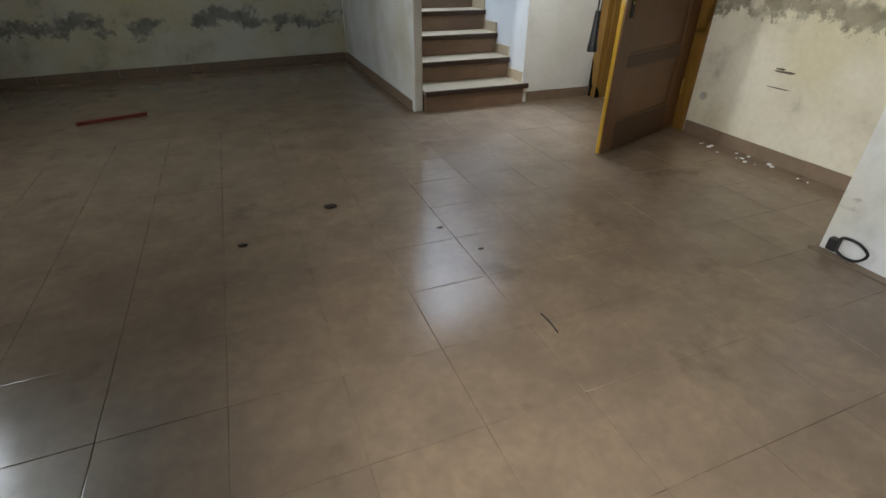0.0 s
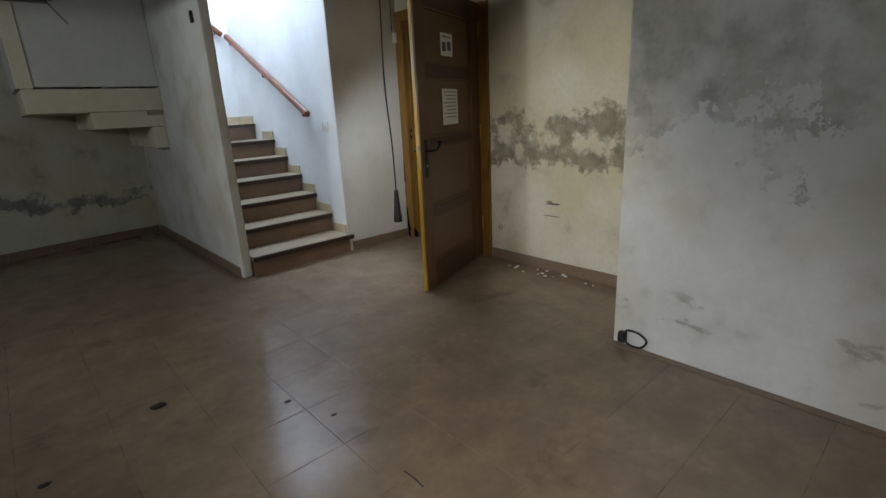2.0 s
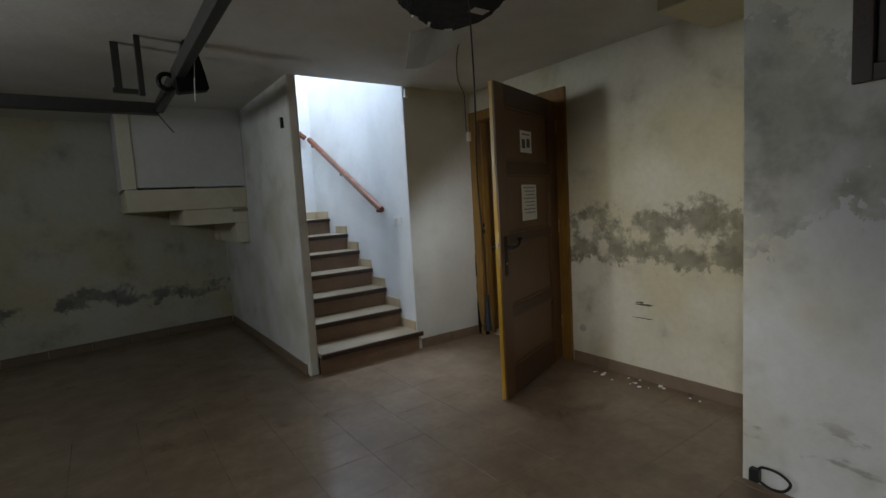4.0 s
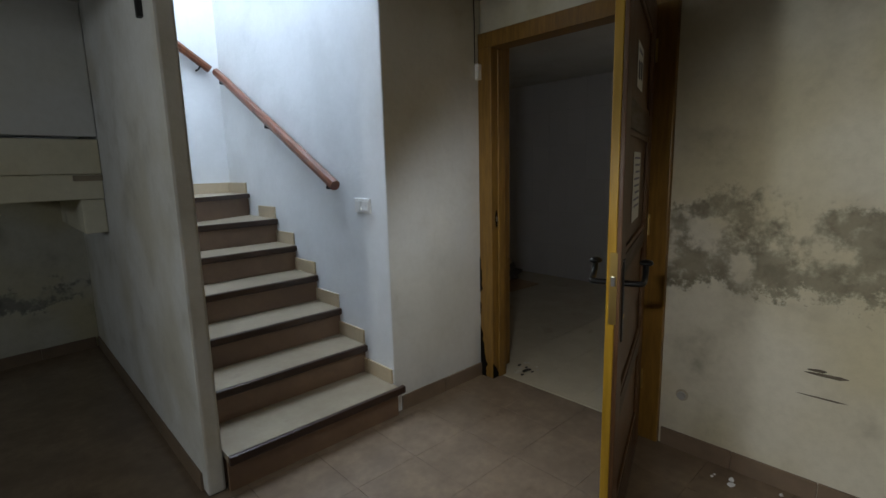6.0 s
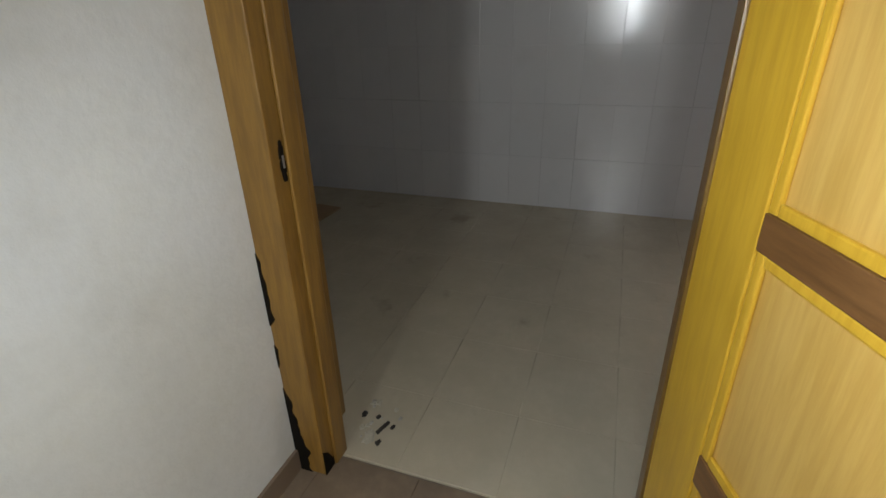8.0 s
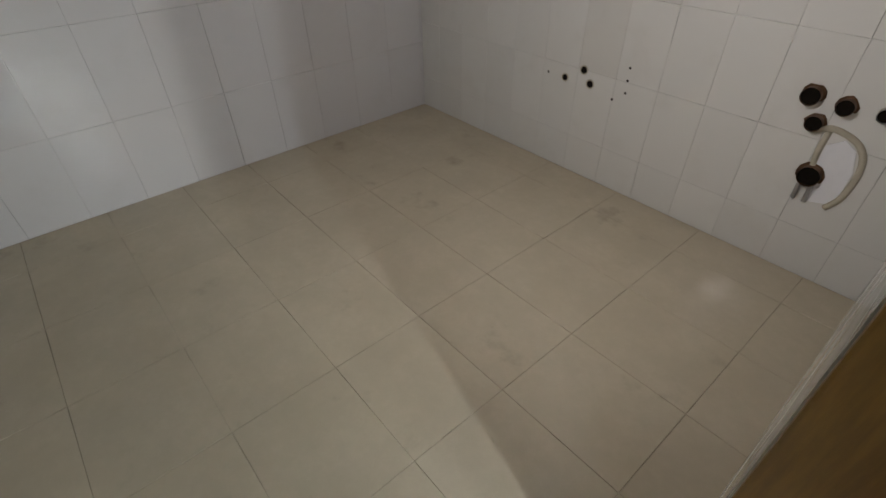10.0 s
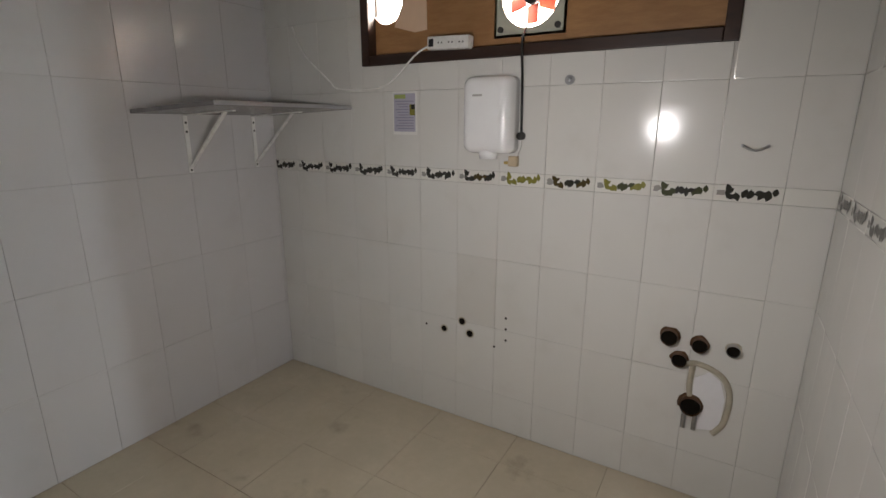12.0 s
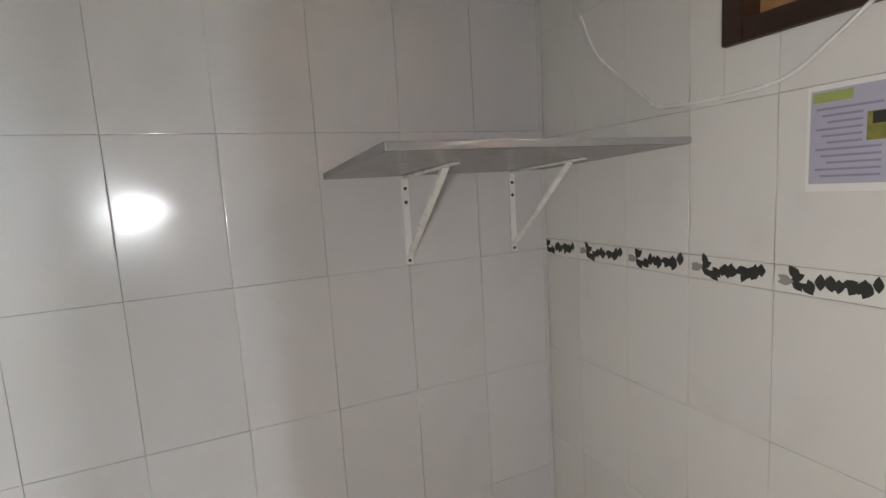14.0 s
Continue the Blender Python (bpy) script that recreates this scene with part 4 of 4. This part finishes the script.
for name, bm, mat in (("cord", cable([(1.318, R2Y0 - 0.03, 1.80), (1.312, R2Y0 + 0.024, 1.735), (1.308, R2Y0 + 0.016, 1.60), (1.304, R2Y0 + 0.014, 1.40)], 0.0050), "rubber"), ("knot", rod((1.304, R2Y0 + 0.004, 1.385), (1.304, R2Y0 + 0.026, 1.385), 0.016), "rail_steel"),
                      ("tail", cable([(1.304, R2Y0 + 0.014, 1.375), (1.306, R2Y0 + 0.016, 1.34), (1.322, R2Y0 + 0.016, 1.30)], 0.004), "white_plastic"), ("plug", box((1.312, R2Y0 + 0.002, 1.262), (1.352, R2Y0 + 0.03, 1.305), 0.006), "skirting_cream"), ("pins", box((1.352, R2Y0 + 0.010, 1.270), (1.375, R2Y0 + 0.016, 1.282), 0.002), "brass")):
    part(name, bm, M[mat], plug, "", True).matrix_parent_inverse = inv

# ---- hand dryer ----
dry = thing("hand_dryer", (1.425, R2Y0, 1.315), "white enamelled wall hand dryer with rounded corners", "hand dryer")
bm, rings = bmesh.new(), []
for y, w, h, c in ((0.004, 0.106, 0.150, 0.026), (0.055, 0.106, 0.150, 0.030), (0.085, 0.102, 0.146, 0.034), (0.100, 0.095, 0.138, 0.036), (0.108, 0.082, 0.124, 0.036), (0.111, 0.058, 0.098, 0.030)):
    ring = []
    for sx, sz, a0 in ((1, 1, 0), (-1, 1, 90), (-1, -1, 180), (1, -1, 270)):
        for k in range(7):
            a = radians(a0 + 15 * k)
            ring.append(bm.verts.new((sx * (w - c) + c * math.cos(a), y, 0.15 + sz * (h - c) + c * math.sin(a))))
    rings.append(ring)
for a, b in zip(rings, rings[1:]):
    for k in range(len(a)):
        bm.faces.new((a[k], a[(k + 1) % len(a)], b[(k + 1) % len(a)], b[k]))
bm.faces.new(rings[-1]), bm.faces.new(rings[0][::-1])
cover = part("cover", bm, M["enamel"], dry, "glossy white enamel cover", True)
part("nozzle", rod((0.0, 0.062, -0.022), (0.0, 0.062, 0.02), 0.036, 24, 0.042), M["enamel"], dry, "round white nozzle", True)
part("back_plate", box((-0.102, 0.0005, 0.012), (0.102, 0.006, 0.288), 0.002), M["grey_plastic"], dry)
part("logo", box((0.010, 0.1108, 0.222), (0.052, 0.1120, 0.230)), M["grey_plastic"], cover, "small grey mark")

# ---- poster, hook, robe hook ----
post = thing("poster", (1.881, R2Y0 + 0.0005, 1.480), "laminated lilac notice with green heading on the tiles", "poster")
part("laminate", box((-0.068, 0, -0.098), (0.066, 0.0012, 0.094)), M["paper"], post)
sheet = part("sheet", box((-0.058, 0.0012, -0.084), (0.060, 0.0020, 0.084)), M["paper_lilac"], post)
part("heading", box((-0.006, 0.0020, 0.062), (0.056, 0.0027, 0.080)), M["green_print"], sheet)
part("picture", box((-0.057, 0.0020, -0.012), (-0.028, 0.0027, 0.036)), M["leaf_yellow"], sheet)
part("picture_shade", box((-0.057, 0.0027, 0.015), (-0.036, 0.0032, 0.035)), M["leaf_dark"], sheet)
for k in range(11):
    z = 0.048 - 0.012 * k
    part("print_line", box((-0.022 if -0.02 < z < 0.045 else -0.05, 0.0020, z), (0.050 - 0.009 * (k % 3), 0.0026, z + 0.004)), M["ink_light"], sheet)
hk = thing("wall_hook", (1.123, R2Y0, 1.593), "small round metal hook on the tiled wall", "hook")
part("rose", rod((0, 0, 0), (0, 0.008, 0), 0.018, 20), M["steel"], hk)
part("pin", rod((0, 0.008, 0), (0, 0.03, 0), 0.007, 12), M["steel"], hk)
tw = thing("towel_ring_mount", (0.50, R2Y0, 1.36), "thin metal holder fixed to the tiled wall", "holder")
part("mount", rod((0.035, 0, 0.006), (0.035, 0.02, 0.006), 0.006), M["steel"], tw)
part("mount", rod((-0.035, 0, 0.006), (-0.035, 0.02, 0.006), 0.006), M["steel"], tw)
part("bar", cable([(0.035, 0.018, 0.006), (0.0, 0.026, -0.008), (-0.035, 0.018, 0.006)], 0.004), M["steel"], tw, "", True)

# ---- corner shelf ----
sh = thing("wall_shelf", (R2X1, -2.2, 1.475), "grey stone shelf on two white brackets beside the corner", "shelf")
inv = sh.matrix_world.inverted()
SHELF = Matrix.Translation((R2X1, -2.219, 1.471)) @ pose(0, 0, 0, 0, 2.7, 0)
part("board", add_box(bmesh.new(), (-0.568, -0.374, 0.0), (-0.003, 0.374, 0.018), 0.0025, SHELF), M["slate_shelf"], sh).matrix_parent_inverse = inv
# thin steel strip carries the highlight along the shelf's front
part("front_edge", add_box(bmesh.new(), (-0.574, -0.373, 0.001), (-0.5685, 0.373, 0.017), 0.002, SHELF), M["steel"], sh, "steel strip added for the edge's highlight").matrix_parent_inverse = inv
for y in (-2.083, -2.458):
    bm = box((R2X1 - 0.006, y - 0.011, 1.205), (R2X1 - 0.001, y + 0.011, 1.464), 0.0015)
    add_box(bm, (-0.36, -0.011, -0.006), (-0.007, 0.011, -0.001), 0.0015, SHELF @ Matrix.Translation((0, y + 2.219, 0)))
    brk = part("bracket", bm, M["white_plastic"], sh, "white painted metal bracket")
    brk.matrix_parent_inverse = inv
    low, high = Vector((R2X1 - 0.009, y, 1.232)), SHELF @ Vector((-0.30, y + 2.219, -0.006))
    turn = Matrix.Translation((low + high) / 2) @ (high - low).to_track_quat("Z", "Y").to_matrix().to_4x4()
    half = (high - low).length / 2
    part("brace", add_box(bmesh.new(), (-0.010, -0.004, -half), (0.010, 0.004, half), 0.002, turn), M["white_plastic"], brk)
    for z in (1.434, 1.393, 1.217):
        part("screw", rod((R2X1 - 0.0085, y, z), (R2X1 - 0.0055, y, z), 0.0055, 8), M["rail_steel"], brk)

# ---- pipe outlets and holes in the tiled wall ----
for x, z, r, mat, lab in ((0.676, 0.659, 0.030, "copper", "rusty water pipe outlet in the tiled wall"), (0.572, 0.650, 0.026, "copper", "rusty water pipe outlet in the tiled wall"), (0.467, 0.655, 0.022, "grey_plastic", "grey capped pipe outlet in the tiled wall"), (0.633, 0.577, 0.026, "copper", "rusty pipe outlet in the tiled wall"), (0.574, 0.400, 0.036, "copper", "rusty drain pipe end in the tiled wall")):
    root = thing("pipe_outlet", (x, R2Y0, z), lab, "pipe", "pipe outlets in the wall")
    bm = bmesh.new()
    bmesh.ops.create_cone(bm, cap_ends=False, segments=18, radius1=r, radius2=r * 0.95, depth=0.035, matrix=pose(0, 0.016, 0, 90, 0, 0))
    part("pipe", bm, M[mat], root, "", True)
    # solid black plug: the shade inside the pipe is painted
    part("opening", rod((0, 0.0, 0), (0, 0.026, 0), r * 0.93, 16), M["rot_and_hole_shade"], root)
    collar = part("collar", lump((r * 1.25, 0.012, r * 1.2), x * 9, 2, 0.35), M["cement" if mat == "grey_plastic" else mat], root, "", True)
for x in (0.555, 0.592):
    tagged(link("cut_pipe", rod((x, R2Y0 + 0.012, 0.30), (x, R2Y0 + 0.012, 0.372), 0.008), M["steel"]), "short bare pipe end below the drain", "pipe", "cut pipes below the drain")
patch = thing("wall_patch", (0.53, R2Y0 + 0.0005, 0.42), "white filled patch edged with rough cement", "patch")
part("cement", cable([(0.10, 0.002, 0.13), (0.04, 0.003, 0.15), (-0.04, 0.003, 0.12), (-0.075, 0.003, 0.05), (-0.07, 0.003, -0.06), (-0.04, 0.002, -0.12)], 0.011, 8), M["cement"], patch, "crumbly beige cement edge", True)
part("cement", cable([(0.055, 0.002, 0.14), (0.058, 0.002, 0.06), (0.05, 0.002, 0.0)], 0.010, 8), M["cement"], patch, "crumbly beige cement edge", True)
part("filler", prism([(-0.06, -0.10), (0.02, -0.12), (0.045, -0.05), (0.045, 0.09), (0.0, 0.125), (-0.04, 0.10), (-0.062, 0.03)], 0, 0.003), M["gypsum"], patch, "white filler").matrix_basis = pose(0, 0.004, 0, 90, 0, 0)
for x, z, r in ((1.669, 0.461, 0.017), (1.570, 0.519, 0.019), (1.527, 0.465, 0.019)):
    root = thing("wall_hole", (x, R2Y0, z), "small dark pipe hole drilled in a tile", "hole", "holes in the tiles")
    # flat black disc painted as the shade in the hole
    part("opening", rod((0, 0, 0), (0, 0.0012, 0), r, 14), M["rot_and_hole_shade"], root)
    part("rim", cable([(r * math.cos(a), 0.001, r * math.sin(a)) for a in [k * math.pi / 5 for k in range(11)]], 0.003, 6, 2), M["cement"], root)
# dark discs on the tiles paint the shade inside screw holes
for x, z in ((1.346, 0.582), (1.345, 0.528), (1.343, 0.474), (1.40, 0.43), (1.771, 0.463)):
    tagged(link("screw_hole", rod((x, R2Y0, z), (x, R2Y0 + 0.001, z), 0.006, 10), M["dirt"]), "tiny dark screw hole in a tile", "hole", "screw holes in the tiles")

# ---- rubbish in the far part of the washroom ----
tagged(link("board_sheet", prism([(1.74, 1.20), (2.27, 1.18), (2.34, 1.75), (1.80, 1.80)], 0.001, 0.014), M["cardboard"]), "brown sheet of board lying on the tiles", "board")
heap = thing("bag", (2.25, 1.75, 0.014), "heap of dark folded grey-brown sacks on the board", "bag")
for k, (dx, dy, sx, sy, sz) in enumerate(((0.0, 0.0, 0.30, 0.24, 0.07), (0.02, 0.06, 0.26, 0.20, 0.07), (-0.04, 0.02, 0.22, 0.19, 0.06))):
    part("sack", lump((sx, sy, sz), k + 0.7, 3, 0.30), M["sack_dark"], heap, "", True).location = (dx, dy, 0.035 + 0.085 * k)
for k in range(16):
    s = random.uniform(0.005, 0.017)
    ob = link("rubble_piece", lump((s, s * 0.7, s * 0.22), k + 3.3, 2, 0.7), M["dirt"] if k % 5 == 0 else M["cement"] if k % 2 else M["rubble"])
    tagged(ob, "crumb of dark dirt on the washroom floor" if k % 5 == 0 else "pale plaster crumb on the washroom floor", "debris", "rubble by the door").location = (random.uniform(0.13, 0.36), random.uniform(-0.24, -0.09), s * 0.11)
tagged(link("wood_splinter", cable([(0.19, -0.185, 0.006), (0.215, -0.20, 0.016), (0.25, -0.205, 0.008)], 0.007, 6), M["dirt"]), "dark rotten splinter lying by the door frame", "debris", "rubble by the door")
tagged(link("plaster_chunk", lump((0.030, 0.02, 0.006), 5.1, 2, 0.8), M["cement"]), "flat beige plaster chunk by the door frame", "debris", "rubble by the door").location = (0.17, -0.165, 0.004)


# ---- tiles of floors and walls ----
def tile_mesh(w, h, thick, mat, key, cache={}):
    """A tile with eased edges, lying in xy with its face up at z = 0."""
    k = (round(w, 3), round(h, 3), mat.name)
    if k not in cache:
        v, rings = [], ((-thick, 0.0), (-0.0009, 0.0), (-0.0004, 0.0003), (-0.0001, 0.0012), (0.0, 0.0032))
        for z, i in rings:
            v += [(i - w / 2, i - h / 2, z), (w / 2 - i, i - h / 2, z), (w / 2 - i, h / 2 - i, z), (i - w / 2, h / 2 - i, z)]
        f = [(16, 17, 18, 19)]
        for a in range(0, 16, 4):
            f += [(a + k0, a + (k0 + 1) % 4, a + 4 + (k0 + 1) % 4, a + 4 + k0) for k0 in range(4)]
        me = bpy.data.meshes.new(key)
        me.from_pydata(v, [], f)
        me.materials.append(mat)
        me.polygons.foreach_set("use_smooth", [p not in (0, 1, 2, 3, 4) for p in range(len(f))])
        cache[k] = me
    return cache[k]


def tiling(parent, name, m, us, vs, thick, mat, gap, tilt, holes=(), other=None):
    """Tiles between the joints us and vs of the plane m; holes: (u0, u1, v0, v1) left free."""
    inv = parent.matrix_world.inverted()
    for i, (u0, u1) in enumerate(zip(us, us[1:])):
        for j, (v0, v1) in enumerate(zip(vs, vs[1:])):
            pieces = [(u0, u1, v0, v1)]
            for a, b, c, d in holes:
                rest = []
                for p, q, r, s in pieces:
                    if q <= a or p >= b or s <= c or r >= d:
                        rest.append((p, q, r, s))
                        continue
                    if p < a:
                        rest.append((p, a, r, s))
                    if q > b:
                        rest.append((b, q, r, s))
                    p2, q2 = max(p, a), min(q, b)
                    if r < c:
                        rest.append((p2, q2, r, c))
                    if s > d:
                        rest.append((p2, q2, d, s))
                pieces = rest
            for p, q, r, s in pieces:
                w, h = q - p - gap, s - r - gap
                if w < 0.012 or h < 0.012:
                    continue
                use = other(i, j) if other else mat
                ob = new(name, tile_mesh(w, h, thick, use or mat, name))
                ob.parent, ob.matrix_parent_inverse = parent, inv
                ob.matrix_basis = m @ pose((p + q) / 2, (r + s) / 2, random.uniform(0, 0.0006), random.gauss(0, tilt), random.gauss(0, tilt), 0)


def steps(start, end, first, pitch):
    out, v = [start], first
    while v < end - 1e-6:
        if v > start + 1e-6:
            out.append(v)
        v += pitch
    return out + [end]


def get(name):
    return bpy.data.objects[name]


south_m = Matrix(((-1, 0, 0, 0), (0, 0, 1, R2Y0), (0, 1, 0, 0), (0, 0, 0, 1)))
us = [-v for v in steps(R2X0, R2X1, 0.2005, 0.2)[::-1]]
vs = [0, 0.19, 0.52, 0.85, 1.18]
win_hole = [(-rwin[1], -rwin[0], rwin[2], rwin[3])]
tiling(get("wall_washroom_south"), "wall_tile", south_m, us, vs, 0.008, M["tile_cream"], 0.0006, 0.10, (), lambda i, j: M["tile_shade"] if (i, j) == (6, 2) else None)
tiling(get("wall_washroom_south"), "wall_tile", south_m, us, [1.236, 1.575, 1.91, CEIL], 0.008, M["tile_cream"], 0.0006, 0.10, win_hole)
tiling(get("wall_washroom_south"), "border_tile", south_m, us, [1.18, 1.236], 0.008, M["border_white"], 0.0013, 0.05)
west_m = Matrix(((0, 0, 1, R2X0), (1, 0, 0, 0), (0, 1, 0, 0), (0, 0, 0, 1)))
wus = steps(R2Y0, -1.19, R2Y0 + 0.2, 0.2)
tiling(get("wall_washroom_west"), "wall_tile", west_m, wus, vs, 0.008, M["tile_cream"], 0.0006, 0.10)
tiling(get("wall_washroom_west"), "wall_tile", west_m, wus, [1.236, 1.575, 1.91, CEIL], 0.008, M["tile_cream"], 0.0006, 0.10)
tiling(get("wall_washroom_west"), "border_tile", west_m, wus, [1.18, 1.236], 0.008, M["border_white"], 0.0013, 0.05)
east_m = Matrix(((0, 0, -1, R2X1), (-1, 0, 0, 0), (0, 1, 0, 0), (0, 0, 0, 1)))
eus = [-v for v in steps(R2Y0, R2Y1, -2.578, 0.248)[::-1]]
tiling(get("wall_washroom_east"), "wall_tile", east_m, eus, [0, 0.4, 0.8, 1.2, 1.6, 2.0, CEIL], 0.008, M["tile_white"], 0.0010, 0.12)
tiling(get("floor_washroom"), "floor_tile", pose(0, 0, 0), steps(0.075, R2X1, 0.02, 0.415), steps(R2Y0, R2Y1, -2.73, 0.3455), 0.006, M["floor_beige"], 0.0013, 0.02)
tiling(get("floor_basement"), "floor_tile", pose(0, 0, 0), steps(-4.6, 0.07, -4.6, 0.333), steps(-4.4, 0.0, -4.4, 0.333), 0.006, M["floor_brown"], 0.0011, 0.012)


# leaf garland of the border tiles
def leaf(bm, m, u, v, turn, length, width, lift):
    """A pointed leaf lying in the tile's plane, its foot at u, v."""
    outline = [(0, 0), (0.22, 0.62), (0.48, 1.0), (0.76, 0.62), (1.0, 0.0), (0.76, -0.55), (0.48, -0.9), (0.22, -0.55)]
    spin = m @ Matrix.Translation((u, v, lift)) @ pose(0, 0, 0, 0, 0, turn)
    bm.faces.new([bm.verts.new(spin @ Vector((a * length, b * width / 2, 0))) for a, b in outline])


def ornament(parent, m, u0, u1, mats, seed):
    rnd = random.Random(seed)
    mid = u1 - 0.1
    groups = ((mats[0], ((-0.066, 0, 35), (-0.064, 0, -40), (-0.050, 0.004, 120), (-0.048, -0.004, -35), (-0.036, 0.006, -60))),
              (mats[1], ((-0.014, -0.016, 80), (-0.004, 0.016, -80), (0.006, -0.015, 95), (0.016, 0.014, -100), (0.018, 0.0, 20))),
              (mats[0], ((0.044, 0.012, -115), (0.046, -0.012, 60), (0.064, 0.014, -120), (0.064, -0.012, 100), (0.076, -0.004, 90))),
              (M["leaf_grey"], ((-0.092, 0.008, -20), (-0.092, -0.008, 20))))
    for mat, leaves in groups:
        bm = bmesh.new()
        for k, (u, v, turn) in enumerate(leaves):
            leaf(bm, m, mid + u, 1.208 + v * 0.9, turn + rnd.uniform(-12, 12), rnd.uniform(0.027, 0.035), rnd.uniform(0.017, 0.023), 0.0012 + k * 0.00005)
        ob = part("leaf_ornament", bm, mat, parent, "painted leaf ornament")
        ob.matrix_parent_inverse = parent.matrix_world.inverted()


dark, green, yellow, brown = M["leaf_dark"], M["leaf_green"], M["leaf_yellow"], M["leaf_brown"]
GARLANDS = [(1.6, (dark, dark)), (1.4, (dark, brown)), (1.2, (yellow, yellow)), (1.0, (brown, dark)), (0.8, (yellow, green)), (0.6, (green, dark)), (0.0, (dark, dark))]
for i, (u0, u1) in enumerate(zip(us, us[1:])):
    x = -(u0 + u1) / 2
    if u1 - u0 > 0.15:
        ornament(get("wall_washroom_south"), south_m, u0, u1, next(mats for limit, mats in GARLANDS if x > limit), i)
for i, (u0, u1) in enumerate(zip(wus, wus[1:])):
    if u1 - u0 > 0.19:
        ornament(get("wall_washroom_west"), west_m, u0, u1, (dark, dark), 40 + i)

# plain slabs where the brown floor is out of reach
for name, lo, hi in (("floor_west", (XW, -4.4, -0.006), (-4.602, 0.0, 0)), ("floor_south", (XW, YS, -0.006), (0.0, -4.402, 0)), ("floor_north", (XW, 0.002, -0.006), (ST_L, 2.65, 0))):
    setting(name, box(lo, hi), M["floor_brown"], "worn brown floor in the dark part of the basement", "floor")
